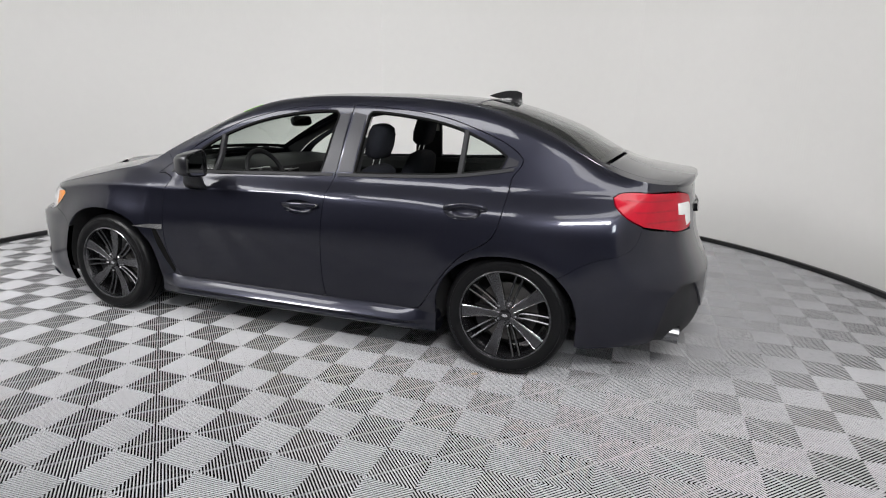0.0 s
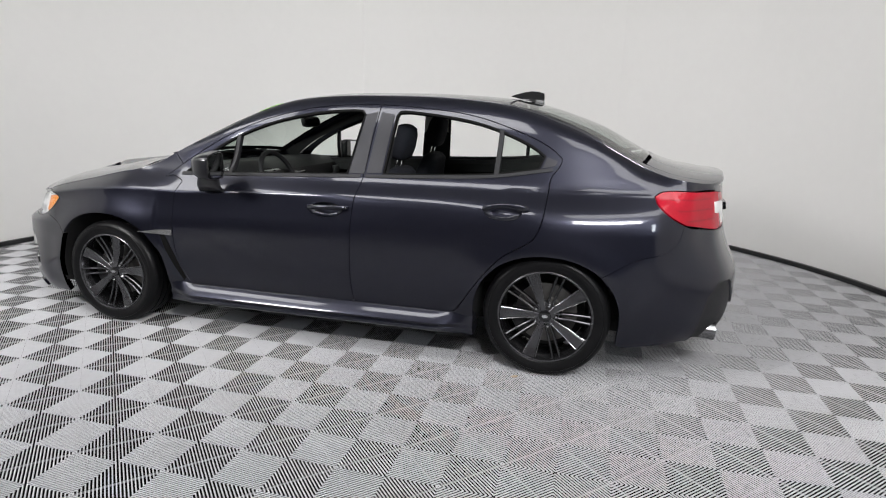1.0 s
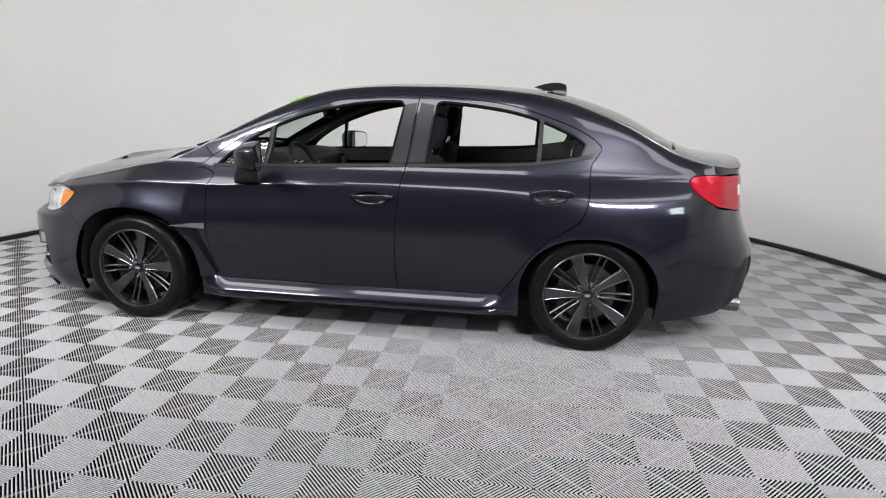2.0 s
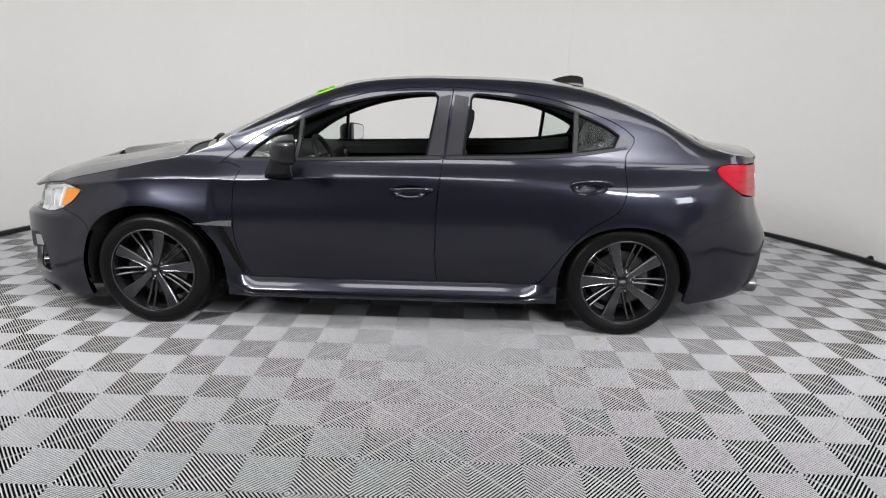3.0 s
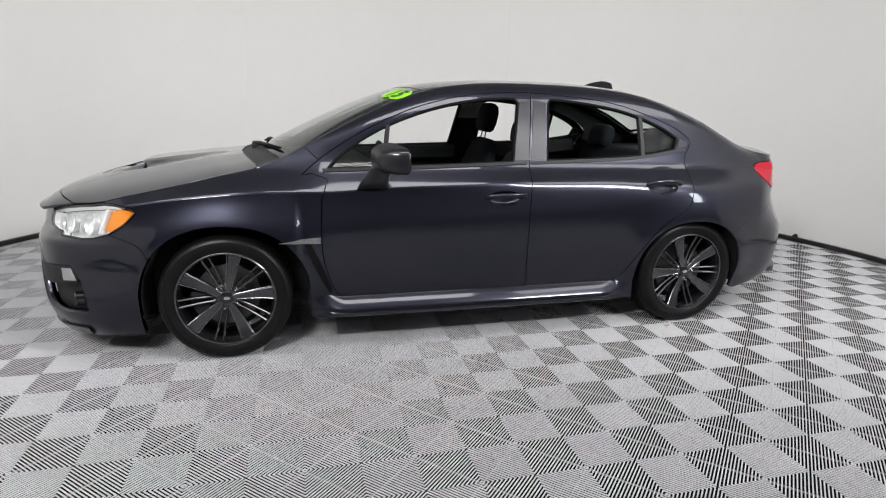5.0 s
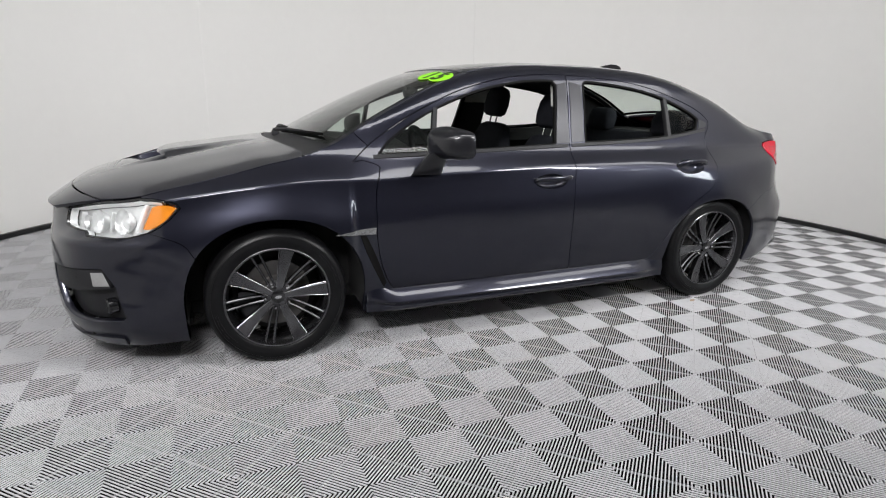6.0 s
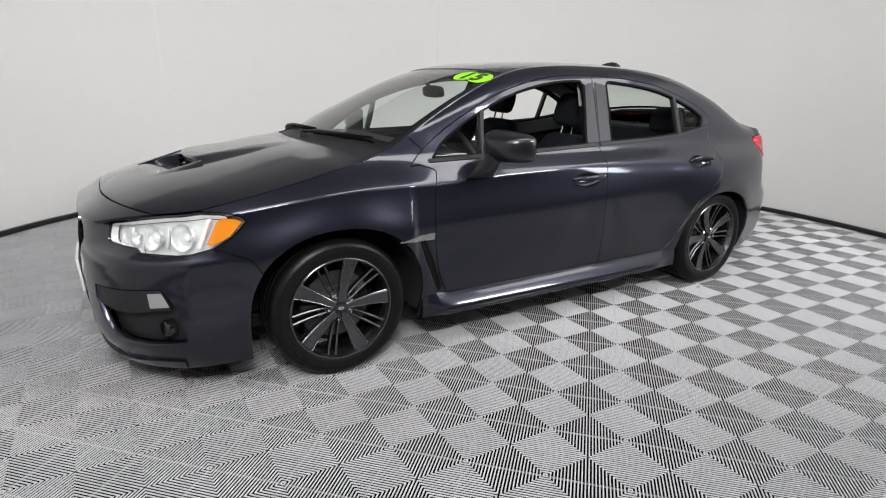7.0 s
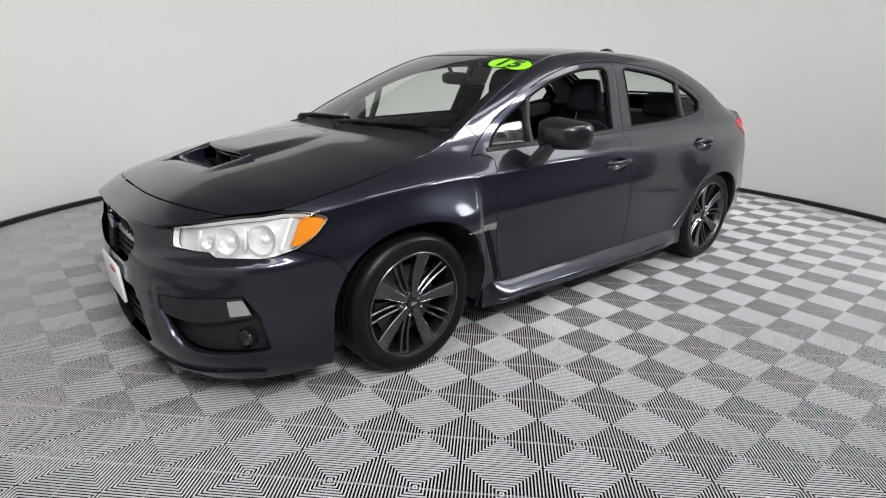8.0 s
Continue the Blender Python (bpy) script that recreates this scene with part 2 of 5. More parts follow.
LINER = material("headliner", (0.42, 0.41, 0.39), 0.95, vary=0.06, bump=0.2, bump_scale=900)
GLASS = glass("window_glass", (0.84, 0.90, 0.86), 1.0)
SCREEN = glass("windshield_glass", (0.79, 0.86, 0.81), 1.3)
LENS = glass("clear_lens", (0.95, 0.96, 0.96), 1.0)
RED = material("red_lens", (0.36, 0.003, 0.016), 0.16, spec=0.3, coat=0.25, vary=0.12, scale=25)
RED_DARK = material("dark_red_reflector", (0.30, 0.006, 0.018), 0.15, 0.1, vary=0.3, scale=60)
WHITE_LENS = material("white_lens", (0.75, 0.75, 0.74), 0.15, coat=1.0, vary=0.08, scale=40)
AMBER = material("amber_lens", (0.80, 0.25, 0.015), 0.2, coat=1.0, vary=0.12, scale=60)
REFLECTOR = material("lamp_reflector", (0.90, 0.90, 0.90), 0.35, 0.1, vary=0.06, scale=40)
LAMP_BODY = material("lamp_housing", (0.30, 0.30, 0.30), 0.35, 0.3, vary=0.1)
PLATE_WHITE = material("plate_white", (0.78, 0.78, 0.77), 0.4, vary=0.04)
STICKER = material("sticker_green", (0.32, 0.85, 0.02), 0.45)
STICKER_INK = material("sticker_ink", (0.02, 0.05, 0.01), 0.5)
BADGE_BLUE = material("badge_blue", (0.02, 0.04, 0.12), 0.2, 0.4, coat=1.0)
WALL = material("booth_wall_paint", (0.86, 0.852, 0.832), 0.75, vary=0.012, scale=0.8, bump=0.04, bump_scale=60)
EDGE = material("black_edging", (0.012, 0.012, 0.013), 0.32, vary=0.2)
TILE = material("tile_plastic", (0.52, 0.52, 0.535), 0.32, vary=0.10, scale=2.2, bump=0.1, bump_scale=500, rough_vary=0.08)
SEAM = material("tile_seam", (0.27, 0.27, 0.275), 0.6, vary=0.15, scale=3)
# near-black colour stands in for the shade between the tile ribs
GAP_SHADE = material("subfloor_gap_shade", (0.006, 0.006, 0.006), 0.95, spec=0.1, vary=0.2)
# unseen outer walls, toned for what the car doors reflect
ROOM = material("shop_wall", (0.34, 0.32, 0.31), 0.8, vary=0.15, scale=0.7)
# pale grey of the added floor that the doors mirror
REFLECT_FLOOR = material("reflected_floor", (0.42, 0.41, 0.40), 0.5, vary=0.2, scale=0.9)
# darker copy of the wall colour, dims reflections from the sides
REFLECT_DIM = material("reflected_wall_dim", (0.10, 0.098, 0.095), 0.8, vary=0.15, scale=0.7)
CEILING = material("booth_ceiling", (0.40, 0.40, 0.40), 0.8, vary=0.1)

# ---- the booth ----
CX, CY, RADIUS, HIGH = 0.05, 0.05, 3.98, 3.4


def arc_wall(name, r0, r1, z0, z1, a0, a1, mat, seg=600, flare=0.0):
    """A standing ring segment with thickness."""
    V, F = [], []
    for k in range(seg + 1):
        a = radians(a0 + (a1 - a0) * k / seg)
        sway = flare * (math.sin(7 * a + 0.6) + 0.6 * math.sin(17 * a + 1.0) + 0.4 * math.sin(29 * a)) + (0.010 if flare and a > radians(113.4) else 0.0) + (0.006 if flare and a > radians(64.5) else 0.0)
        for r, z in ((r0, z0), (r1, z0), (r1, z1), (r0, z1)):
            r += sway * min(1.0, z)
            V.append((CX + r * math.cos(a), CY + r * math.sin(a), z))
    for k in range(seg):
        b = 4 * k
        F += [(b + j, b + (j + 1) % 4, b + 4 + (j + 1) % 4, b + 4 + j) for j in range(4)]
    F += [(0, 3, 2, 1), (4 * seg, 4 * seg + 1, 4 * seg + 2, 4 * seg + 3)]
    me = mesh_of(name, V, F, mat, smooth=False)
    return new(name, me)


wall = arc_wall("wall_round", RADIUS, RADIUS + 0.08, 0.045, HIGH, -38, 218, WALL, flare=0.008)
tagged(wall, "smooth white curved photo booth wall", "wall", kind="structure")
edging = arc_wall("baseboard", RADIUS - 0.035, RADIUS + 0.08, 0.004, 0.045, -38, 218, EDGE)
tagged(edging, "thin black edging along the foot of the wall", "baseboard", kind="structure")


bm = bmesh.new()
box(bm, -0.026, 0.026, -0.018, 0.018, 0.0, 0.014, 0.004)
box(bm, -0.016, 0.016, -0.012, 0.012, 0.012, 0.028, 0.004)
box(bm, -0.006, 0.006, -0.026, 0.0, 0.002, 0.009, 0.002)
clip_mesh = bpy.data.meshes.new("cable_clip")
bm.to_mesh(clip_mesh)
bm.free()
clip_mesh.materials.append(EDGE)
clip = tagged(new("cable_clip", clip_mesh), "small black cable clip sitting on the wall edging", "clip")
clip.matrix_world = pose(CX + (RADIUS - 0.005) * math.cos(radians(12)), CY + (RADIUS - 0.005) * math.sin(radians(12)), 0.046, 0, 0, 102)


def slab(name, x0, x1, y0, y1, z0, z1, mat, label, category):
    bm = bmesh.new()
    box(bm, x0, x1, y0, y1, z0, z1)
    me = bpy.data.meshes.new(name)
    bm.to_mesh(me)
    bm.free()
    me.materials.append(mat)
    return tagged(new(name, me), label, category, kind="structure")


# base slab below the tiles, its gap shade put into the colour
slab("ground", -9, 9, -9, 6, -0.12, -0.034, GAP_SHADE, "base under the ribbed floor tiles, coloured near black as gap shade", "floor")
# unseen slab beyond the tiles, added to lighten reflections in the doors
slab("floor_shop", -9, 9, -9, -4.72, -0.034, -0.002, REFLECT_FLOOR, "unseen grey floor outside the booth, added to lighten door reflections", "floor")
slab("ceiling", -9, 9, -9, 6, 3.45, 3.55, CEILING, "plain dark ceiling over the booth", "ceiling")
# added walls out of view; the side pair is darkened for dim reflections
slab("wall_south", -9, 9, -9.1, -9, -0.12, 3.45, ROOM, "unseen wall behind the booth opening, added for the car's reflections", "wall")
slab("wall_west", -9.1, -9, -9, 6, -0.12, 3.45, REFLECT_DIM, "unseen side wall outside the booth, darkened to dim the car's reflections", "wall")
slab("wall_east", 9, 9.1, -9, 6, -0.12, 3.45, REFLECT_DIM, "unseen side wall outside the booth, darkened to dim the car's reflections", "wall")
slab("wall_north", -9, 9, 6, 6.1, -0.12, 3.45, ROOM, "unseen plain wall outside the booth", "wall")

# ribbed tiles, laid so that the ribs run at 45 degrees to the car
TILE_SIDE, TILE_X, TILE_Y, RIBS = 0.404, 0.04, -1.66, 12


def tile_mesh():
    """One tile: ribs in four triangles round its middle, each parallel to a corner-to-corner line of its half, and thin seams."""
    s = TILE_SIDE / 2
    V, F, seams = [], [], []

    def bar(p, q, ends, w, z0, z1, flat=0.4):
        # a rib from p to q with a rounded crown, its ends cut along the directions given
        d = (q - p).normalized()
        n = Vector((-d.y, d.x))
        b = len(V)
        drop = (z1 - z0) * 0.42
        profile = ((-w, z0), (-w, z1 - drop), (-w * 0.78, z1 - drop * 0.35), (-w * flat, z1), (w * flat, z1), (w * 0.78, z1 - drop * 0.35), (w, z1 - drop), (w, z0))
        for e, end in ((p, ends[0]), (q, ends[1])):
            for k, z in profile:
                c = e + n * k + d * (end * k)
                V.append((c.x, c.y, z))
        for k in range(7):
            F.append((b + k, b + 8 + k, b + 9 + k, b + 1 + k))

    pitch = s * math.sqrt(0.5) / RIBS
    half = pitch * 0.205
    for qx in (-1, 1):
        for qy in (-1, 1):
            # in this quarter the ribs run between the two star corners (s, 0) and (0, s)
            for k in range(2 * RIBS):
                c = (k + 0.5) * pitch * math.sqrt(2)
                if c < s:
                    p, q = Vector((c * qx, 0)), Vector((0, c * qy))
                    ends = (qx * qy, -qx * qy)
                else:
                    p, q = Vector((s * qx, (c - s) * qy)), Vector(((c - s) * qx, s * qy))
                    ends = (-qx * qy, qx * qy)
                m, d = (p + q) / 2, (q - p).normalized()
                if (q - p).length > 0.012:
                    bar(p - d * 0.0003, m - d * 0.0006, (ends[0], 0), half, -0.0036, 0.0)
                    bar(m + d * 0.0006, q + d * 0.0003, (0, ends[1]), half, -0.0036, 0.0)
                else:
                    bar(p, q, ends, half, -0.0036, 0.0)
            # the sunk seam that crosses the ribs on the diagonal
            d = Vector((qx, qy)).normalized()
            seams.append(len(F))
            bar(d * 0.006, Vector((s * qx, s * qy)) - d * 0.004, (0, 0), 0.0011, -0.010, -0.0028)
    me = mesh_of("floor_tile", V, F, TILE, smooth=False)
    me.materials.append(SEAM)
    for k in seams:
        for p in me.polygons[k:k + 7]:
            p.material_index = 1
    return me


floor_thing = new("floor")
tagged(floor_thing, "floor of grey ribbed plastic drain tiles in a checker of rib directions", "floor", kind="structure")
tile_data = tile_mesh()
near_tiles, far_tiles = [], []
for i in range(-24, 25):
    for j in range(-20, 25):
        tx, ty = TILE_X + TILE_SIDE * i, TILE_Y + TILE_SIDE * j
        if math.hypot(tx - CX, ty - CY) > RADIUS + 0.5 and not (ty < 0 and abs(tx) < 5.2 and ty > -4.6):
            continue
        (near_tiles if abs(tx) < 3.2 and -3.2 < ty < 0.4 and len(near_tiles) < 300 else far_tiles).append((tx, ty))

# ---- the car: its surfaces ----
# x runs to the tail, y = 0 is the middle, the left side lies at y < 0.
_plan = curve((-2.262, 0.0), (-2.252, 0.24), (-2.215, 0.44), (-2.14, 0.61), (-2.03, 0.725), (-1.86, 0.805), (-1.62, 0.852), (-1.325, 0.876), (-1.0, 0.868), (-0.7, 0.860), (-0.2, 0.864), (0.3, 0.864), (0.75, 0.864), (1.05, 0.880), (1.325, 0.890), (1.6, 0.876), (1.85, 0.828), (2.04, 0.755), (2.18, 0.63), (2.265, 0.45), (2.308, 0.24), (2.318, 0.0), n=16)
_arc = np.r_[0, np.cumsum(np.hypot(*np.diff(_plan, axis=0).T))]
_arc -= np.interp(0, _plan[:, 0], _arc)


def along(x):
    """The place along the plan line at which the side stands at x."""
    return np.interp(x, _plan[:, 0], _arc)


def across(y, rear=False):
    """The place along the plan line, round the nose or tail, at half-width y."""
    k = len(_plan) // 2
    if rear:
        return np.interp(-np.asarray(y, float), -_plan[k:, 1], _arc[k:])
    return np.interp(y, _plan[:k, 1], _arc[:k])


FRONT_END, REAR_END = _arc[0], _arc[-1]
crease = pw((-2.2, 0.735), (-1.9, 0.765), (-1.7, 0.797), (-1.48, 0.828), (-1.27, 0.846), (-1.1, 0.85), (-0.8, 0.842), (-0.5, 0.858), (0.0, 0.872), (0.3, 0.887), (0.85, 0.918), (1.28, 0.94), (1.72, 0.952), (2.2, 0.955))
lean = pw((-2.0, 1.2), (-1.5, 1.9), (-1.1, 1.4), (-0.8, 0.80), (0.5, 0.76), (1.3, 0.95), (1.8, 1.35), (2.2, 1.6))
top_line = pw((-2.14, 0.665), (-2.05, 0.718), (-1.95, 0.772), (-1.80, 0.820), (-1.64, 0.855), (-1.48, 0.889), (-1.32, 0.925), (-1.15, 0.957), (-1.0, 1.010), (-0.9, 1.064), (-0.73, 1.156), (-0.54, 1.250), (-0.34, 1.332), (-0.2, 1.372), (0.0, 1.398), (0.3, 1.409), (0.6, 1.406), (0.9, 1.384), (1.1, 1.35), (1.31, 1.285), (1.5, 1.212), (1.69, 1.12), (1.80, 1.068), (1.9, 1.035), (2.05, 1.014), (2.13, 1.006), (2.2, 1.004))
crown = pw((-2.1, 0.014), (-2.03, 0.026), (-1.95, 0.048), (-1.8, 0.054), (-1.3, 0.042), (-1.05, 0.032), (-0.6, 0.028), (-0.2, 0.026), (0.1, 0.026), (0.6, 0.028), (0.9, 0.036), (1.15, 0.048), (1.5, 0.054), (1.8, 0.040), (2.1, 0.034))
bow = pw((-2.05, 0.265), (-1.95, 0.238), (-1.85, 0.21), (-1.5, 0.16), (-1.0, 0.13), (-0.3, 0.07), (0.1, 0.0), (0.8, 0.0), (1.2, -0.04), (1.8, -0.09), (2.1, -0.125))
nose = pw((0.08, -0.16), (0.13, -0.075), (0.19, -0.03), (0.28, -0.004), (0.42, 0.0), (0.50, -0.004), (0.56, -0.007), (0.593, -0.009), (0.612, -0.022), (0.633, -0.062), (0.69, -0.082), (0.74, -0.102), (0.80, -0.145))
nose_mid = pw((0.08, -0.16), (0.13, -0.075), (0.19, -0.03), (0.28, -0.004), (0.42, 0.0), (0.50, -0.004), (0.593, -0.008), (0.65, -0.016), (0.70, -0.026), (0.74, -0.040), (0.80, -0.085))
tail = pw((0.12, -0.20), (0.18, -0.10), (0.25, -0.035), (0.38, -0.003), (0.48, 0.0), (0.56, -0.008), (0.66, -0.055), (0.74, -0.084), (0.82, -0.098), (0.92, -0.112), (0.99, -0.122), (1.04, -0.135))
green = pw((-1.1, 0.770), (-0.9, 0.780), (-0.5, 0.776), (0.0, 0.762), (0.34, 0.745), (1.0, 0.742), (1.33, 0.746), (1.6, 0.744), (1.9, 0.72), (2.2, 0.64))
_low = pw((0.08, -0.11), (0.17, -0.06), (0.28, -0.03), (0.45, -0.006), (0.60, 0.0), (0.75, -0.004))


def ramp(x, a, b):
    t = np.clip((np.asarray(x, float) - a) / (b - a), 0, 1)
    return t * t * (3 - 2 * t)


def shell(a, z):
    """The left outside of the car: a runs along the plan line from the nose to the tail, z up."""
    a, z = np.asarray(a, float), np.asarray(z, float)
    px, ph = np.interp(a, _arc, _plan[:, 0]), np.interp(a, _arc, _plan[:, 1])
    e = 0.03
    tx = np.interp(a + e, _arc, _plan[:, 0]) - np.interp(a - e, _arc, _plan[:, 0])
    th = np.interp(a + e, _arc, _plan[:, 1]) - np.interp(a - e, _arc, _plan[:, 1])
    ln = np.hypot(tx, th)
    nx, nh = -th / ln, tx / ln
    zc = crease(px)
    t = z - zc
    # below the crease: a soft barrel; above it: the shoulder leaning in
    low = _low(np.minimum(z, 0.75)) - 0.020 * ramp(z, zc - 0.20, zc)
    k = 0.013 + 0.05 * (1 - ramp(px, -1.25, -0.85)) + 0.010 * ramp(px, 1.0, 1.5)
    soft = 0.5 * (t + np.sqrt(t * t + k * k)) - 0.5 * k
    fall = lean(px) * np.maximum(soft, 0)
    side = low - fall / (1 + (fall / 0.15) ** 4) ** 0.25
    # hollow between the two rear creases
    side = side - 0.011 * ramp(px, 0.95, 1.35) * np.exp(-((t + 0.045) / 0.035) ** 2) * (1 - ramp(px, 1.75, 1.95))
    # flares over the wheels
    for wx, r0, g in ((-1.325, 0.385, 0.016), (1.325, 0.355, 0.014)):
        r = np.hypot(px - wx, z - 0.315)
        side = side + g * np.exp(-((r - r0) / 0.10) ** 2) * ramp(z, 0.2, 0.4)
    # the front wing stands proud of the door and ends in a gill
    side = side + 0.016 * (1 - ramp(px, -0.985, -0.940)) * ramp(px, -1.75, -1.2) * (1 - ramp(z, 0.66, 0.90)) * ramp(z, 0.25, 0.5)
    gx = -0.925 + (0.60 - z) * 0.42
    side = side - 0.006 * np.exp(-((px - gx) / 0.022) ** 2) * ramp(z, 0.28, 0.36) * (1 - ramp(z, 0.58, 0.61))
    wf = 1 - ramp(px, -2.12, -1.74)
    wr = ramp(px, 1.80, 2.16)
    off = side * (1 - wf) * (1 - wr) + (nose(z) + (nose_mid(z) - nose(z)) * (1 - ramp(ph, 0.22, 0.56))) * wf + tail(z) * wr
    off = off + 0.045 * ramp(px, -2.12, -1.85) * (1 - ramp(px, -1.6, -1.4)) * (1 - ramp(z, 0.2, 0.5))
    x, h = px + nx * off, ph + nh * off
    # the greenhouse, and the roll over the top edge
    up = z - 0.95
    g = green(x) - 0.31 * np.maximum(up, 0) - 0.24 * np.maximum(up, 0) ** 2 + 0.65 * (np.sqrt(up * up + 0.0004) - up) - 0.004
    use = ramp(px, -1.2, -1.02) * (1 - ramp(px, 1.9, 2.05))
    m = 0.5 * (h + g - np.sqrt((h - g) ** 2 + 0.0010 + 0.0025 * ramp(px, 1.2, 1.7)))
    h = h + use * (m - h)
    d = np.maximum(top_line(px) - z, 0)
    h = h - 0.045 * np.exp(-d / 0.025) * ramp(px, -1.0, -0.6) * (1 - ramp(px, 1.75, 2.0))
    x = x - 0.055 * ramp(-x, 1.70, 2.2)
    return np.stack([x, -np.maximum(h, 0), z], -1)


def edge_of(xs):
    return shell(along(xs), top_line(xs))


def spread(xs, q):
    """How far the middle stands ahead of the edges: a blunt nose, an even bow elsewhere."""
    return 1 - np.abs(q) ** (2.0 + 2.0 * (1 - ramp(xs, -2.05, -1.87)))


def top(xs, q):
    """The upper side of the car: xs names a station at the car's edge, q runs from -1 (left edge) to 1."""
    xs, q = np.asarray(xs, float), np.asarray(q, float)
    e = edge_of(xs)
    w = spread(xs, q)
    z = top_line(xs) + crown(xs) * (1 - np.abs(q) ** (3.4 + 0.2 * ramp(xs, -0.5, 0.0) - 1.0 * ramp(xs, 0.1, 1.1)))
    # hood: a raised middle between two soft lines
    z = z + 0.008 * (1 - ramp(np.abs(q), 0.40, 0.72)) * ramp(xs, -2.0, -1.6) * (1 - ramp(xs, -1.25, -1.05))
    return np.stack([e[:, 0] - bow(xs) * w, -e[:, 1] * q, z], -1)


def on_side(*pts, n=8, straight=False):
    """A line on the car's side given by x and z."""
    c = np.array(pts, float) if straight else curve(*pts, n=n)
    return np.stack([along(c[:, 0]), c[:, 1]], 1)


def arch_line(wx, a, b, z0, lo, hi, n=28):
    """The wheel opening, from the front foot over the top to the rear foot."""
    t = np.linspace(math.pi, 0, n)
    p = np.stack([wx + a * np.sign(np.cos(t)) * np.abs(np.cos(t)) ** 0.92, z0 + b * np.sin(t) ** 0.92], 1)
    return np.vstack([[(wx - a, lo)], p, [(wx + a, hi)]])


def to_side(p):
    return np.stack([along(p[:, 0]), p[:, 1]], 1)


# ---- the car ----
car = new("car")
tagged(car, "dark grey metallic four-door sports saloon with open side windows", "car")

FRONT_ARCH = arch_line(-1.318, 0.402, 0.372, 0.325, 0.15, 0.185)
REAR_ARCH = arch_line(1.322, 0.366, 0.330, 0.315, 0.175, 0.20)
fa_front = FRONT_ARCH[FRONT_ARCH[:, 0] < -1.60]
fa_front = fa_front[fa_front[:, 1] < 0.56]
split_z = fa_front[-1][1]
fa_rest = FRONT_ARCH[len(fa_front) - 1:]
BUMPER_SIDE = curve(tuple(fa_front[-1]), (-1.70, 0.60), (-1.79, 0.640), (-1.83, 0.652), n=6)
LAMP_LOW = curve((-1.83, 0.652), (-1.76, 0.698), (-1.702, 0.758), n=6)
LAMP_TOP = curve((-1.702, 0.758), (-1.722, 0.780), (-1.79, 0.795), (-1.86, 0.796), n=6)
DOOR_FRONT = curve((-0.885, 0.932), (-0.815, 0.905), (-0.822, 0.87), (-0.842, 0.80), (-0.85, 0.62), (-0.84, 0.49), (-0.805, 0.37), (-0.765, 0.295), n=6)
DLO = curve((-0.935, 0.925), (-0.81, 1.022), (-0.61, 1.145), (-0.39, 1.245), (-0.20, 1.302), (-0.02, 1.338), (0.20, 1.356), (0.42, 1.355), (0.71, 1.332), (0.87, 1.306), (1.03, 1.262), (1.20, 1.200), (1.30, 1.150), (1.352, 1.108), n=8)
DLO_TAIL = curve((1.352, 1.108), (1.352, 1.085), (1.335, 1.052), n=4)
REAR_DOOR_BACK = curve((1.335, 1.052), (1.305, 1.01), (1.298, 0.94), (1.288, 0.83), (1.26, 0.745), (1.215, 0.70), (1.11, 0.635), (1.035, 0.56), (0.96, 0.46), (0.89, 0.355), (0.85, 0.305), (0.80, 0.293), n=6)
B_GAP = curve((0.350, 1.358), (0.330, 1.20), (0.302, 0.98), (0.292, 0.91), (0.275, 0.76), (0.268, 0.57), (0.270, 0.40), (0.282, 0.293), n=6)
TAIL_LAMP = [(1.808, 0.948), (1.845, 0.968), (1.93, 0.975), (2.02, 0.972)]
TAIL_LOW = [(1.808, 0.948), (1.83, 0.905), (1.89, 0.855), (1.97, 0.815), (2.02, 0.795)]
_foot = REAR_ARCH[(REAR_ARCH[:, 0] > 1.325) & (REAR_ARCH[:, 1] < 0.58)][0]
BUMPER_REAR = curve((float(_foot[0]), float(_foot[1])), (1.73, 0.648), (1.86, 0.685), (1.93, 0.730), (1.965, 0.812), n=6)


def both(name, s, mat, parent=None, label=""):
    """A panel and its twin on the other side."""
    plate(name, s, mat, parent or car, label)
    plate(name, mirrored(s), mat, parent or car, label)


# front wings
FOOT = int(np.argmin(np.abs(DLO[:, 0] + 0.85)))
wing = loop_of(to_side(fa_rest), on_side((-0.916, 0.185), (-0.765, 0.20), straight=True), to_side(DOOR_FRONT[::-1]), to_side(DLO[: FOOT + 1]),
               on_side(*[(x, float(top_line(x))) for x in np.linspace(-0.91, -1.86, 27)], straight=True), to_side(LAMP_TOP[::-1]), to_side(LAMP_LOW[::-1]), to_side(BUMPER_SIDE[::-1]))
_x = np.linspace(-1.9, 2.1, 400)
CREASES = [np.stack([along(_x), crease(_x) + d], 1) for d in (-0.019, -0.008, 0.0, 0.008, 0.019)]
both("fender", sheet(wing, shell, step=0.018, lines=CREASES), PAINT)

# body sides: front pillar, roof rail, rear pillar and rear quarter in one pressing
ra = REAR_ARCH[1:]
ra_back = ra[ra[:, 0] > 1.325]
ra_top = ra[: len(ra) - len(ra_back[ra_back[:, 1] < 0.58]) + 1]
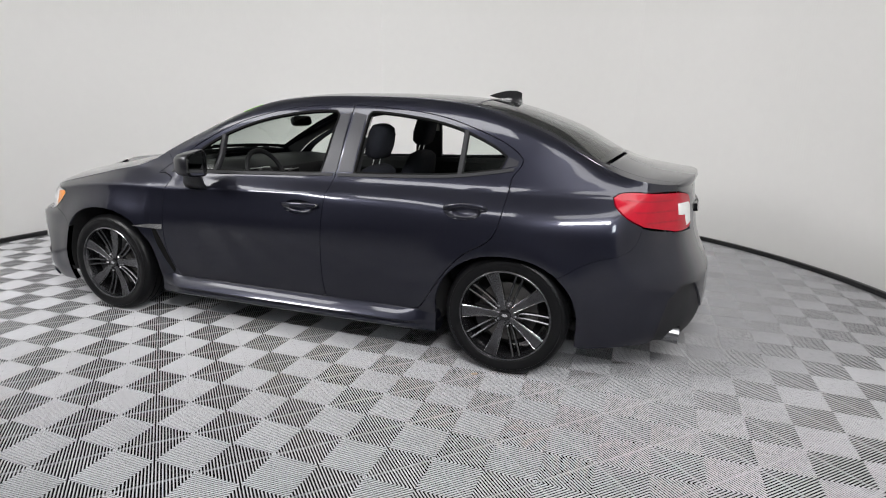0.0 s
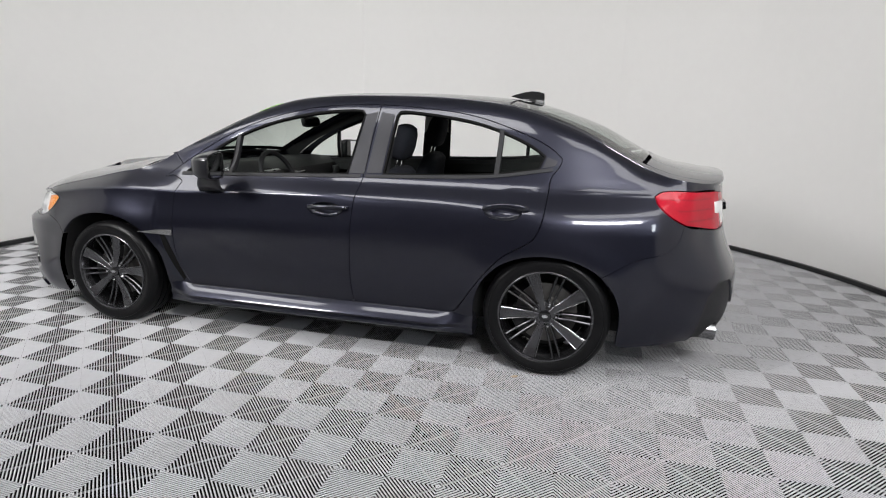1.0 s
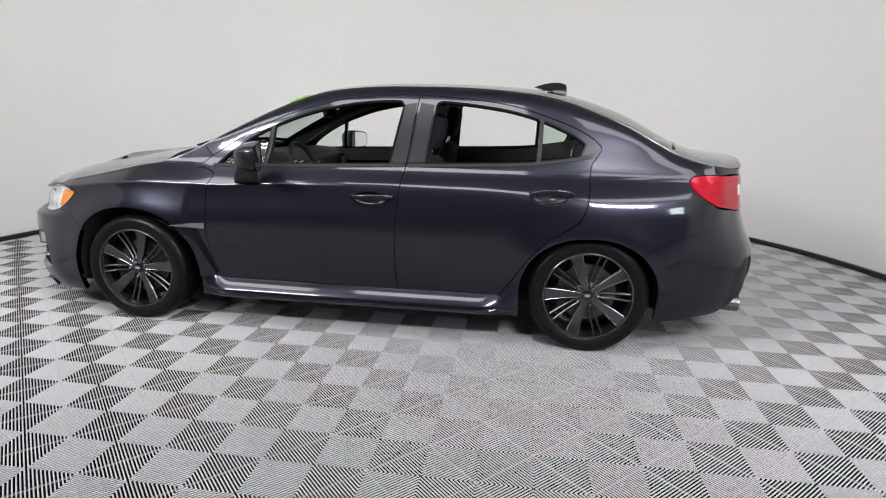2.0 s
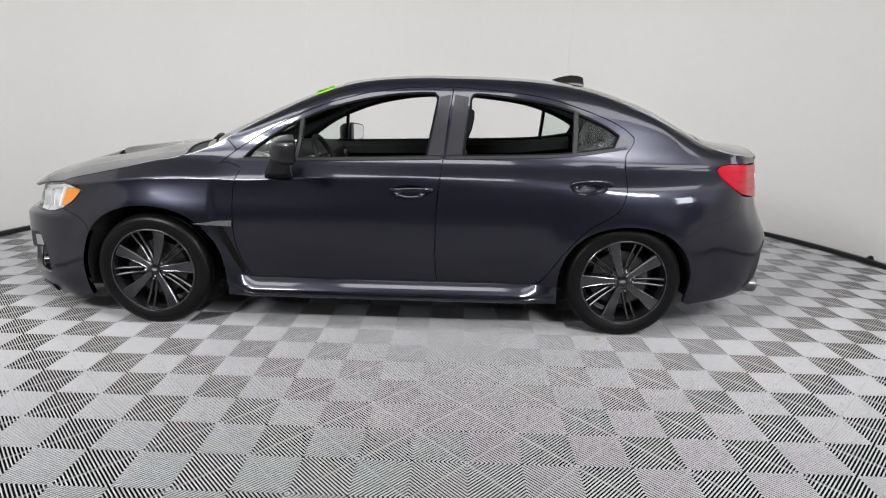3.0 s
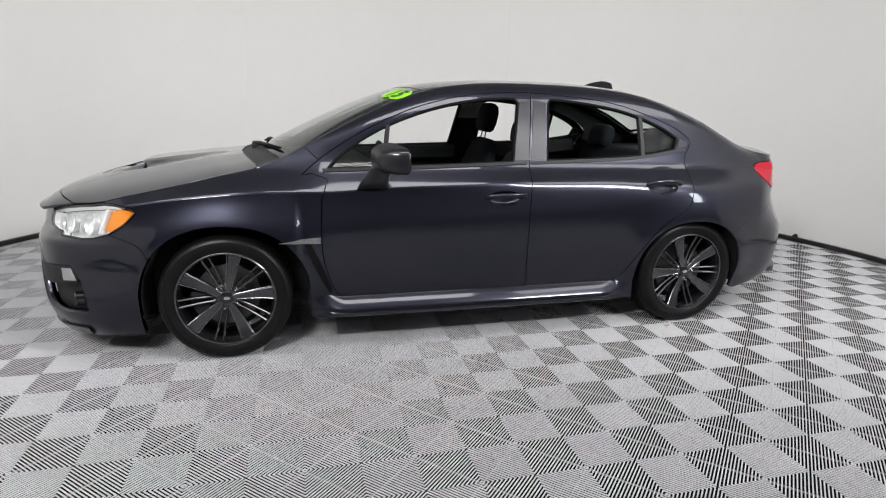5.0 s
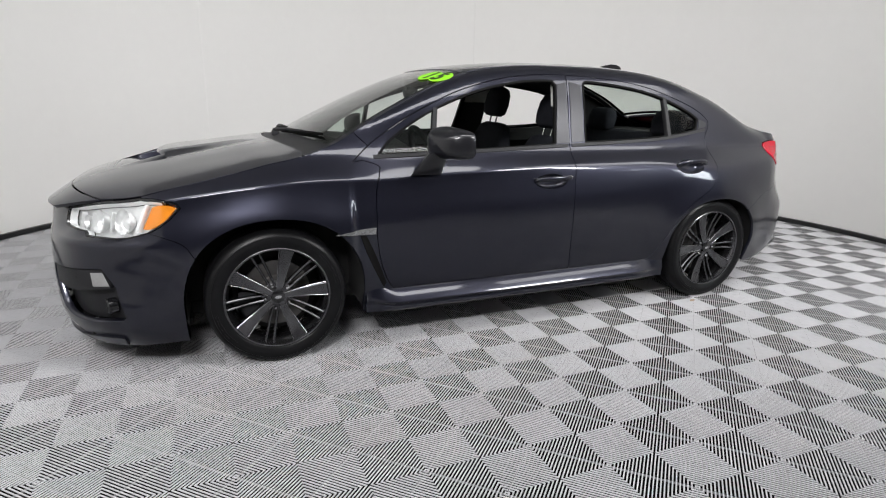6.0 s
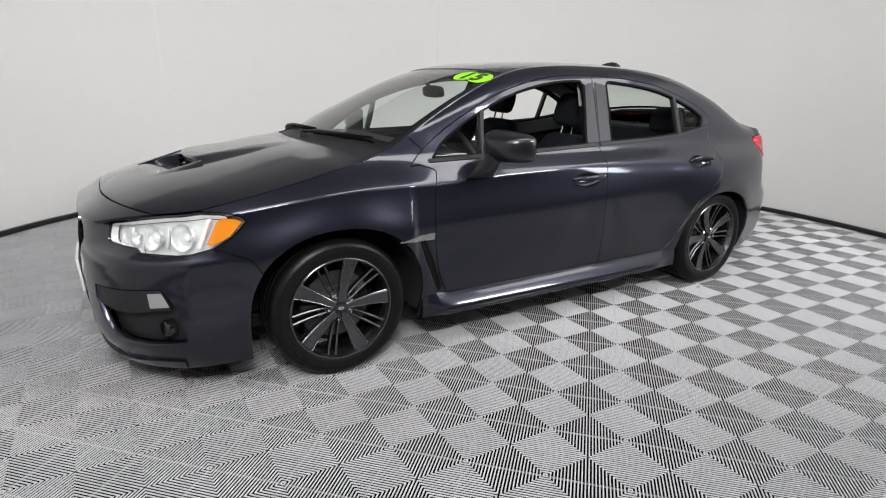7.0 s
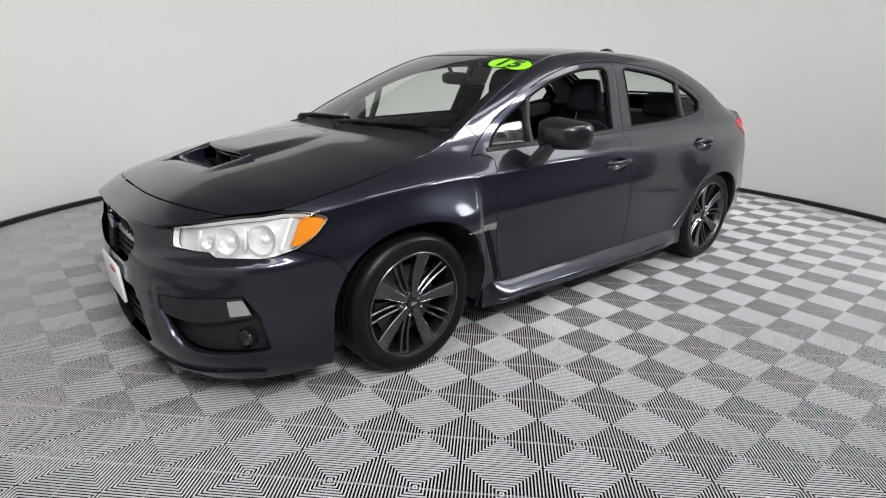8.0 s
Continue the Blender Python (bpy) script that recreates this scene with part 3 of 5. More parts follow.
frame_side = loop_of(
    on_side(*[(x, float(top_line(x))) for x in np.linspace(-0.91, 2.19, 76)], straight=True),
    np.stack([across([0.60, 0.66, 0.70], True), [0.971, 0.973, 0.974]], 1), on_side((2.02, 0.974), (1.93, 0.975), (1.845, 0.968), (1.808, 0.948), n=4), on_side(*TAIL_LOW[:4], n=4),
    to_side(BUMPER_REAR[::-1]), to_side(ra_top[::-1]), on_side((0.933, 0.20), (0.80, 0.205), (0.80, 0.293), straight=True), to_side(REAR_DOOR_BACK[::-1]), to_side(DLO_TAIL[::-1]), to_side(DLO[FOOT:][::-1]))
both("body_side", sheet(frame_side, shell, lines=CREASES), PAINT)

# doors
cut = int(np.argmin(np.abs(DLO[:, 0] - 0.345)))
front_door_line = loop_of(to_side(DLO[: cut + 1]), to_side(B_GAP), to_side(DOOR_FRONT[::-1]))
rear_door_line = loop_of(to_side(DLO[cut:]), to_side(DLO_TAIL), to_side(REAR_DOOR_BACK), to_side(B_GAP[::-1]))
front_open = loop_of(on_side((-0.80, 0.958), (-0.72, 1.032), (-0.56, 1.133), (-0.38, 1.214), (-0.2, 1.270), (0.0, 1.308), (0.16, 1.322), (0.245, 1.322)), on_side((0.265, 1.30), (0.205, 0.985), straight=True),
                     on_side((0.205, 0.985), (-0.3, 0.968), (-0.80, 0.955)))
rear_open = loop_of(on_side((0.452, 1.300), (0.475, 1.320), (0.55, 1.318), (0.71, 1.301), (0.87, 1.274), (1.03, 1.228), (1.18, 1.165), (1.262, 1.115)), on_side((1.262, 1.115), (1.235, 1.052), straight=True),
                    on_side((1.235, 1.052), (1.0, 1.018), (0.7, 1.0), (0.415, 0.992)))


def handle_oval(x0, x1, z, k=1.0):
    xc, w = (x0 + x1) / 2 - 0.012, (x1 - x0) / 2
    t = np.linspace(0, 2 * math.pi, 41)[:-1]
    return to_side(np.stack([xc + k * w * 0.82 * np.cos(t), z - 0.006 + k * 0.038 * np.sin(t)], 1))


HANDLES = {"front_door": (0.02, 0.255, 0.805), "rear_door": (0.985, 1.215, 0.852)}


def with_door(name, line, hole, parts_of):
    for m in (False, True):
        s = sheet(line, shell, holes=[hole, loop_of(handle_oval(*HANDLES[name]))], flange=0.02, lines=CREASES)
        door = plate(name, mirrored(s) if m else s, PAINT, car)
        for sub, t, mat, label in parts_of:
            plate(sub, mirrored(t) if m else t, mat, door, label)


def band(p0, p1, w, lift, flange=0.012):
    """A strip between two (x, z) points on the side."""
    p0, p1 = np.array(p0), np.array(p1)
    d = (p1 - p0) / np.linalg.norm(p1 - p0)
    n = np.array([-d[1], d[0]]) * w / 2
    return sheet(loop_of(to_side(np.array([p0 - n, p1 - n, p1 + n, p0 + n]))), shell, step=0.02, lift=lift, flange=flange, gap=0)


def strip(line, w, lift, flange=0.012):
    """A moulding of width w below a line on the side."""
    n = np.gradient(line, axis=0)
    n = np.stack([-n[:, 1], n[:, 0]], 1) / np.hypot(n[:, 0], n[:, 1])[:, None]
    return sheet(loop_of(to_side(line), to_side((line - n * w)[::-1])), shell, step=0.02, lift=lift, flange=flange, gap=0)


belt_front = strip(curve((-0.83, 0.953), (-0.3, 0.967), (0.285, 0.985)), 0.016, 0.005)
belt_rear = strip(curve((0.315, 0.985), (0.7, 0.997), (1.0, 1.014), (1.31, 1.06)), 0.016, 0.005)
pane_front = sheet(loop_of(on_side((-0.81, 0.95), (-0.72, 1.038), (-0.56, 1.14), (-0.50, 1.170)), on_side((-0.50, 1.17), (-0.53, 0.955), straight=True)), shell, lift=-0.012, flange=0.004)
pane_rear = sheet(loop_of(on_side((1.025, 1.235), (1.18, 1.17), (1.27, 1.12)), on_side((1.27, 1.12), (1.24, 1.045), (1.02, 1.015), straight=True)), shell, lift=-0.012, flange=0.004)
seal_front = sheet(loop_of(inset(front_open, -0.006)), shell, holes=[inset(front_open, 0.005)], lift=0.002, flange=0.02, gap=0, step=0.02)
seal_rear = sheet(loop_of(inset(rear_open, -0.006)), shell, holes=[inset(rear_open, 0.005)], lift=0.002, flange=0.02, gap=0, step=0.02)
cover_front = sheet(loop_of(on_side((0.273, 1.305), (0.338, 1.32), (0.306, 0.987), (0.212, 0.987), straight=True)), shell, lift=0.003, step=0.02)
cover_rear = sheet(loop_of(on_side((0.358, 1.32), (0.44, 1.305), (0.405, 0.995), (0.314, 0.990), straight=True)), shell, lift=0.003, step=0.02)
TAPE = material("pillar_film", (0.017, 0.017, 0.021), 0.36, 0.3, vary=0.1, bump=0.1)
with_door("front_door", front_door_line, front_open, [
    ("belt_moulding", belt_front, BLACK_TRIM, "black rubber belt moulding"), ("quarter_glass", pane_front, GLASS, ""), ("window_seal", seal_front, SEAL, ""),
    ("pillar_cover", cover_front, TAPE, "satin dark grey pillar cover"), ("divider_bar", band((-0.515, 0.955), (-0.487, 1.175), 0.022, 0.004, 0.03), BLACK_TRIM, "")])
with_door("rear_door", rear_door_line, rear_open, [
    ("belt_moulding", belt_rear, BLACK_TRIM, "black rubber belt moulding"), ("quarter_glass", pane_rear, GLASS, ""), ("window_seal", seal_rear, SEAL, ""),
    ("pillar_cover", cover_rear, TAPE, "satin dark grey pillar cover"), ("divider_bar", band((1.02, 1.01), (1.025, 1.24), 0.024, 0.004, 0.03), BLACK_TRIM, ""),
    ("corner_trim", sheet(loop_of(on_side((1.275, 1.115), (1.335, 1.095), (1.325, 1.068), (1.25, 1.052), straight=True)), shell, lift=0.004, step=0.02), TAPE, "")])

# top: hood, cowl, windscreen, roof, rear window, trunk lid
def on_top(x0, x1, q=1.0, n=30):
    qs = np.linspace(-q, q, n)
    return loop_of(np.stack([np.full(n, x0), qs], 1), [(x, q) for x in np.linspace(x0, x1, 30)[1:-1]], np.stack([np.full(n, x1), qs[::-1]], 1), [(x, -q) for x in np.linspace(x1, x0, 30)[1:-1]])


hood_side = curve((-2.05, 0.70), (-2.02, 0.785), (-1.975, 0.885), (-1.92, 0.965), (-1.86, 0.997), n=6)
k = int(np.argmin(np.abs(hood_side[:, 0] + 1.965)))
hood_back = [curve((-1.16, 0.997), (-1.145, 0.965), (-1.13, 0.93), n=4), [(-1.13, q) for q in np.linspace(0.92, -0.92, 40)], curve((-1.13, -0.93), (-1.145, -0.965), (-1.16, -0.997), n=4)]
fq = float(hood_side[k, 1])
hood_line = loop_of(hood_side[k:], [(x, 0.997) for x in np.linspace(-1.84, -1.17, 24)], *hood_back, [(x, -0.997) for x in np.linspace(-1.17, -1.84, 24)], (hood_side[k:] * [1, -1])[::-1], [(hood_side[k, 0], q) for q in np.linspace(-fq, fq, 40)])
nose_line = loop_of(hood_side[: k + 1], [(hood_side[k, 0], q) for q in np.linspace(fq, -fq, 40)], (hood_side[: k + 1] * [1, -1])[::-1], [(-2.05, q) for q in np.linspace(-0.69, 0.69, 30)])
plate("nose_panel", sheet(nose_line, top, step=0.03), PAINT, car)


_stations = np.linspace(-2.04, -0.9, 460)
_edges = edge_of(_stations)


def hood_station(x, y):
    """The station and cross place of the hood at a point of the plan."""
    qs = y / -_edges[:, 1]
    xs = float(np.interp(x, _edges[:, 0] - bow(_stations) * spread(_stations, qs), _stations))
    return xs, float(np.interp(xs, _stations, qs))


def hood_height(x, y):
    xs, q = hood_station(x, y)
    return float(top(np.array([xs]), np.array([q]))[0, 2])


SCOOP_FRONT, SCOOP_LIP, SCOOP_HALF = -2.01, -1.82, 0.235


def lip_x(y):
    """The plan of the scoop's upper lip, swept back at its ends."""
    return SCOOP_LIP + 0.035 * (abs(y) / SCOOP_HALF) ** 2.2


_ys = np.linspace(-SCOOP_HALF, SCOOP_HALF, 25)
_cut = [(lip_x(y) + 0.015, y) for y in _ys] + [(x, SCOOP_HALF - 0.03 * (SCOOP_LIP - x) / 0.2) for x in np.linspace(SCOOP_LIP, SCOOP_FRONT, 10)[1:]]
_cut += [(SCOOP_FRONT, y) for y in np.linspace(0.19, -0.19, 19)] + [(x, -SCOOP_HALF + 0.03 * (SCOOP_LIP - x) / 0.2) for x in np.linspace(SCOOP_FRONT, SCOOP_LIP, 10)[1:]]
SCOOP_CUT = loop_of([hood_station(x, y) for x, y in _cut])
plate("hood", sheet(hood_line, top, step=0.025, holes=[SCOOP_CUT], flange=0.006), PAINT, car)
plate("cowl", sheet(on_top(-1.14, -1.015, 0.965), top, step=0.03, lift=-0.012), BLACK_TRIM, car, "black plastic cowl below the windscreen")
plate("windscreen", sheet(on_top(-1.025, -0.275, 0.968), top, step=0.04, lift=-0.004, flange=0.005), SCREEN, car, "clear laminated windscreen")
for name, x0, x1, q, d in (("windscreen_border", -1.02, -0.280, 0.966, (0.040, 0.042)), ("rear_window_border", 1.04, 1.755, 0.928, (0.045, 0.05))):
    inner_rim = on_top(x0 + d[0] * 1.3, x1 - d[0] * 0.7, q - d[1])
    plate(name, sheet(on_top(x0, x1, q), top, holes=[inner_rim], step=0.03, lift=-0.007, flange=0, gap=0), SEAL, car, "black printed border of the glass")
for sg in (-1, 1):
    pil = loop_of([(x, sg * 0.963) for x in np.linspace(-1.15, -0.26, 44)], [(x, sg * 1.0) for x in np.linspace(-0.26, -1.15, 44)])
    plate("pillar_trim", sheet(pil, top, step=0.03, gap=0), PAINT, car)
    pil = loop_of([(x, sg * (0.93 - 0.04 * float(ramp(x, 1.7, 1.85)))) for x in np.linspace(1.02, 2.19, 56)], [(x, sg * 1.0) for x in np.linspace(2.19, 1.02, 56)])
    plate("pillar_trim", sheet(pil, top, step=0.03, gap=0), PAINT, car)
plate("roof", sheet(on_top(-0.27, 1.03, 0.997), top, step=0.04), PAINT, car)
plate("rear_window", sheet(on_top(1.035, 1.76, 0.93), top, step=0.04, lift=-0.004, flange=0.005), SCREEN, car, "sloping tinted rear window")
plate("trunk_lid", sheet(on_top(1.775, 2.19, 0.888), top, step=0.03), PAINT, car)

# bumpers
def at_front(*pts, n=6, straight=False):
    """A line round the nose given by half-width and z."""
    c = np.array(pts, float) if straight else curve(*pts, n=n)
    return np.stack([across(c[:, 0]), c[:, 1]], 1)


def at_rear(*pts, n=6, straight=False):
    c = np.array(pts, float) if straight else curve(*pts, n=n)
    return np.stack([across(c[:, 0], True), c[:, 1]], 1)


GRILLE = at_front((0.0, 0.535), (0.20, 0.54), (0.245, 0.555), (0.31, 0.62), (0.290, 0.685), (0.235, 0.712), (0.0, 0.716), straight=True)
INTAKE = at_front((0.0, 0.205), (0.30, 0.21), (0.37, 0.25), (0.33, 0.40), (0.28, 0.455), (0.0, 0.46), straight=True)
FOG = loop_of(at_front((0.47, 0.478), (0.59, 0.487), (0.745, 0.500)), at_front((0.745, 0.500), (0.768, 0.42), (0.780, 0.285), straight=True), at_front((0.776, 0.270), (0.69, 0.255), (0.60, 0.265), (0.53, 0.31), (0.47, 0.42), n=5))
def on_shell(p):
    """The place on the shell that stands at the half-width and height of a point."""
    aa = np.linspace(FRONT_END, along(-1.6), 400)
    y = -shell(aa, np.full(400, p[2]))[:, 1]
    return float(np.interp(abs(p[1]), y, aa))


hood_rim = top(hood_side[:, 0], -hood_side[:, 1])
HOOD_EDGE = np.array([(on_shell(p), p[2] - 0.007) for p in hood_rim])
LAMP_INNER = at_front((0.70, 0.626), (0.682, 0.627), (0.655, 0.642), (0.60, 0.643), (0.50, 0.646), (0.485, 0.655), straight=True)
half_f = loop_of(np.stack([np.full(5, FRONT_END), np.linspace(0.10, 0.205, 5)], 1), INTAKE, np.stack([np.full(4, FRONT_END), np.linspace(0.46, 0.535, 4)], 1), GRILLE, [(FRONT_END, 0.727)],
                 at_front((0.10, 0.727), (0.30, 0.729), (0.38, 0.731), straight=True), [tuple(HOOD_EDGE[0])], LAMP_INNER[::-1], on_side((-1.95, 0.624), (-1.90, 0.630), (-1.83, 0.652), straight=True), to_side(BUMPER_SIDE[::-1]), to_side(fa_front[::-1]),
                 [(a, 0.105 + 0.045 * ramp(a, across(0.6), along(-1.75))) for a in np.linspace(along(-1.75), FRONT_END, 30)])
half_r = loop_of(np.stack([np.full(9, REAR_END), np.linspace(0.36, 0.775, 9)], 1), at_rear((0.0, 0.775), (0.3, 0.775), (0.48, 0.773), (0.60, 0.774), (0.69, 0.784), n=4), on_side((2.02, 0.797), (1.965, 0.812), straight=True), to_side(BUMPER_REAR[::-1]),
                 to_side(ra_back[ra_back[:, 1] < 0.58]), [(a, z) for a, z in zip(np.linspace(along(1.72), across(0.75, True), 14), np.linspace(0.188, 0.232, 14))],
                 at_rear((0.742, 0.245), (0.733, 0.36), (0.715, 0.47), (0.66, 0.535), (0.56, 0.53), (0.40, 0.36), (0.0, 0.36), straight=True))
sf, sr = sheet(half_f, shell, holes=[FOG], gap=0.0, flange=0.03), sheet(half_r, shell, gap=0.0, flange=0.02)
front_bumper = plate("front_bumper", merged(sf, mirrored(sf)), PAINT, car)
rear_bumper = plate("rear_bumper", merged(sr, mirrored(sr)), PAINT, car)
slot = sheet(loop_of(at_rear((0.0, 0.37), (0.39, 0.37), (0.555, 0.54), (0.665, 0.545), (0.725, 0.475), straight=True), at_rear((0.742, 0.36), (0.75, 0.24), (0.60, 0.21), (0.0, 0.22), straight=True)), shell, lift=-0.012, gap=0)
plate("diffuser", merged(slot, mirrored(slot)), BLACK_TRIM, rear_bumper, "black plastic lower rear valance")
lid_face = sheet(loop_of(np.stack([np.full(9, REAR_END), np.linspace(0.775, 1.004, 9)], 1), at_rear((0.0, 1.004), (0.3, 1.004), (0.618, 1.004)), at_rear((0.60, 0.972), (0.50, 0.958), (0.46, 0.935), (0.46, 0.80), (0.46, 0.775), straight=True)), shell, flange=0.01, gap=0)
plate("trunk_face", merged(lid_face, mirrored(lid_face)), PAINT, car)


garnish = sheet(loop_of(at_rear((0.0, 0.842), (0.30, 0.842), (0.315, 0.858), (0.30, 0.880), (0.0, 0.884), straight=True)), shell, lift=0.016, flange=0.02, gap=0)
plate("trunk_garnish", merged(garnish, mirrored(garnish)), GLOSS_BLACK, car, "gloss black grip bar on the trunk face")


def rear_spot(y):
    aa = np.linspace(along(1.9), REAR_END, 300)
    return float(np.interp(-abs(y), shell(aa, np.full(300, 1.0))[:, 1], aa))


lip_rows = []
rim_top = top(np.full(41, 2.185), np.linspace(-0.985, 0.985, 41))
for p in rim_top:
    f = shell(np.array([rear_spot(p[1])]), np.array([0.99]))[0]
    f[1] = math.copysign(f[1], p[1])
    m = np.array([max(p[0], f[0]) + 0.006, (p[1] + f[1]) / 2, (p[2] + f[2]) / 2 + 0.004])
    lip_rows.append([tuple(p), tuple(p * 0.35 + m * 0.65 + (0, 0, 0.003)), tuple(m), tuple(f)])
bm = bmesh.new()
lofted(bm, lip_rows, caps=False, closed=False)
part("trunk_lip", bm, PAINT, car, smooth=80)

# ---- lamps and front trim ----
GARNISH = material("garnish_grey", (0.32, 0.32, 0.325), 0.25, 0.8)
LAMP_SILVER = material("lamp_silver", (0.82, 0.82, 0.82), 0.38, 0.55, vary=0.06, scale=30)
LAMP_LINE = loop_of(to_side(LAMP_TOP), HOOD_EDGE[::-1], LAMP_INNER[::-1], on_side((-1.95, 0.624), (-1.90, 0.630), (-1.83, 0.652), straight=True), to_side(LAMP_LOW))
AMBER_LINE = loop_of(to_side(curve((-1.722, 0.757), (-1.75, 0.768), (-1.79, 0.768), (-1.812, 0.762), n=5)), on_side((-1.850, 0.672), (-1.835, 0.668), straight=True), to_side(curve((-1.82, 0.672), (-1.77, 0.704), (-1.722, 0.757), n=5)))


def dish(bm, c, n, r, deep, seg=28):
    """A round reflector bowl at c that looks along n."""
    m = Matrix.Translation(c) @ Vector(n).to_track_quat("Z", "Y").to_matrix().to_4x4()
    prof = [(r * 1.08, 0.004), (r, 0.0)] + [(r * math.cos(t), -deep * math.sin(t)) for t in np.linspace(0.25, 1.5, 7)]
    spun(bm, prof, seg, "z", m)


def ball(bm, c, r, squash=(1, 1, 1)):
    m = Matrix.Translation(c) @ Matrix.Diagonal((*(r * k for k in squash), 1))
    bmesh.ops.create_uvsphere(bm, u_segments=24, v_segments=14, radius=1, matrix=m)


def spot(a, z, depth):
    p, n = outward(shell, np.array([a]), np.array([z]), 1.5)
    return Vector(p[0] + n[0] * depth), Vector(n[0])


def headlight(flip):
    turn = mirrored if flip else (lambda s: s)
    lamp = plate("headlight", turn(sheet(LAMP_LINE, shell, lift=-0.050, flange=0.0, step=0.025, gap=0.003)), LAMP_SILVER, car, "clear headlight with chrome bowls and an amber indicator")
    rim = sheet(inset(LAMP_LINE, 0.0015), shell, holes=[inset(LAMP_LINE, 0.006)], lift=0.001, flange=0.05, step=0.02, gap=0)
    plate("bezel", turn(rim), GLOSS_BLACK, lamp, "dark lamp bezel")
    plate("lens", turn(sheet(inset(LAMP_LINE, 0.005), shell, lift=0.0, flange=0.0, gap=0)), LENS, lamp, "clear plastic lens")
    plate("indicator", turn(sheet(AMBER_LINE, shell, lift=-0.006, flange=0.03, gap=0)), AMBER, lamp, "amber indicator lens")
    sg = -1 if flip else 1
    for a, z, r, d in ((-1.950, 0.697, 0.052, -0.016), (-2.085, 0.692, 0.048, -0.016), (-2.180, 0.684, 0.026, -0.022)):
        c, n = spot(a, z, d)
        n = (n + Vector((-0.7, -0.15, 0.05))).normalized()
        c.y, n.y = c.y * sg, n.y * sg
        bm = bmesh.new()
        dish(bm, c, n, r, r * 0.9)
        bowl = part("bowl", bm, LAMP_SILVER, lamp)
        bm = bmesh.new()
        ball(bm, c - n * r * 0.55, r * 0.34)
        part("bulb_cover", bm, REFLECTOR, bowl)
    # white inner frame behind the lens, stepped round the bowls
    frame_in = sheet(inset(LAMP_LINE, 0.004), shell, holes=[inset(LAMP_LINE, 0.0065)], lift=-0.012, flange=0.03, step=0.02, gap=0)
    plate("inner_frame", turn(frame_in), REFLECTOR, lamp, "pale silver frame inside the lamp")
    split_line = loop_of(on_side((-1.833, 0.775), (-1.842, 0.778), (-1.886, 0.655), (-1.874, 0.655), straight=True))
    plate("divider", turn(sheet(split_line, shell, lift=-0.008, flange=0.03, gap=0, step=0.02)), REFLECTOR, lamp)
    # fins between the bowls
    for a, z in ((-2.012, 0.695), (-2.135, 0.685), (-2.225, 0.68)):
        c, n = spot(a, z, -0.024)
        c.y, n.y = c.y * sg, n.y * sg
        bm = bmesh.new()
        box(bm, -0.014, 0.010, -0.004, 0.004, -0.042, 0.042, 0.003, Matrix.Translation(c) @ n.to_track_quat("X", "Z").to_matrix().to_4x4())
        part("fin", bm, LAMP_SILVER, lamp)


headlight(False), headlight(True)

TAIL_LINE = loop_of(on_side((1.808, 0.948), (1.845, 0.968), (1.93, 0.974), (2.02, 0.972), n=4), at_rear((0.70, 0.970), (0.60, 0.968), (0.50, 0.955), (0.462, 0.93), n=4), at_rear((0.462, 0.81), (0.50, 0.785), (0.62, 0.778), (0.70, 0.79), n=4), on_side((1.97, 0.815), (1.89, 0.855), (1.83, 0.905), (1.808, 0.948), n=4))
TAIL_WHITE = loop_of(at_rear((0.62, 0.915), (0.50, 0.915), (0.475, 0.90), (0.475, 0.815), (0.53, 0.80), (0.545, 0.855), (0.615, 0.86), straight=True))
TAIL_BAND = loop_of(on_side((1.90, 0.938), (1.98, 0.942), straight=True), at_rear((0.66, 0.938), (0.655, 0.918), straight=True), on_side((1.90, 0.918), straight=True))


def tail_lamp(flip):
    turn = mirrored if flip else (lambda s: s)
    lamp = plate("tail_lamp", turn(sheet(TAIL_LINE, shell, lift=0.005, flange=0.03, gap=0.003)), RED, car, "glossy red tail lamp with a white reversing light")
    plate("reversing_light", turn(sheet(TAIL_WHITE, shell, lift=0.008, flange=0.006, gap=0, step=0.02)), WHITE_LENS, lamp, "white reversing light")
    for z0, z1, x0, y1 in ((0.930, 0.938, 1.87, 0.66), (0.880, 0.888, 1.91, 0.64), (0.830, 0.838, 1.97, 0.60)):
        line = loop_of(np.array([(along(x0), z1), (along(x0) + 0.02, z0), (across(y1, True), z0), (across(y1, True), z1)]))
        plate("reflector", turn(sheet(line, shell, lift=0.0065, flange=0.004, gap=0, step=0.02)), RED_DARK, lamp)


tail_lamp(False), tail_lamp(True)

# grille, intake and fog lamps
bm = bmesh.new()
box(bm, -2.19, -2.12, -0.42, 0.42, 0.17, 0.715, 0.01)
part("radiator_panel", bm, DARK, car, "dark panel behind the grille")
back = sheet(loop_of(inset(loop_of(GRILLE), -0.015)), shell, lift=-0.05, flange=0, gap=0)
grille = plate("grille", merged(back, mirrored(back)), GLOSS_BLACK, car, "black hexagonal grille with a chrome emblem")
for k in range(6):
    z = 0.552 + k * 0.029
    w = 0.235 if k in (0, 5) else 0.275
    s = sheet(loop_of(at_front((0.0, z), (w, z), (w, z + 0.007), (0.0, z + 0.007), straight=True)), shell, lift=-0.025, flange=0.02, gap=0)
    plate("bar", merged(s, mirrored(s)), BLACK_TRIM, grille)
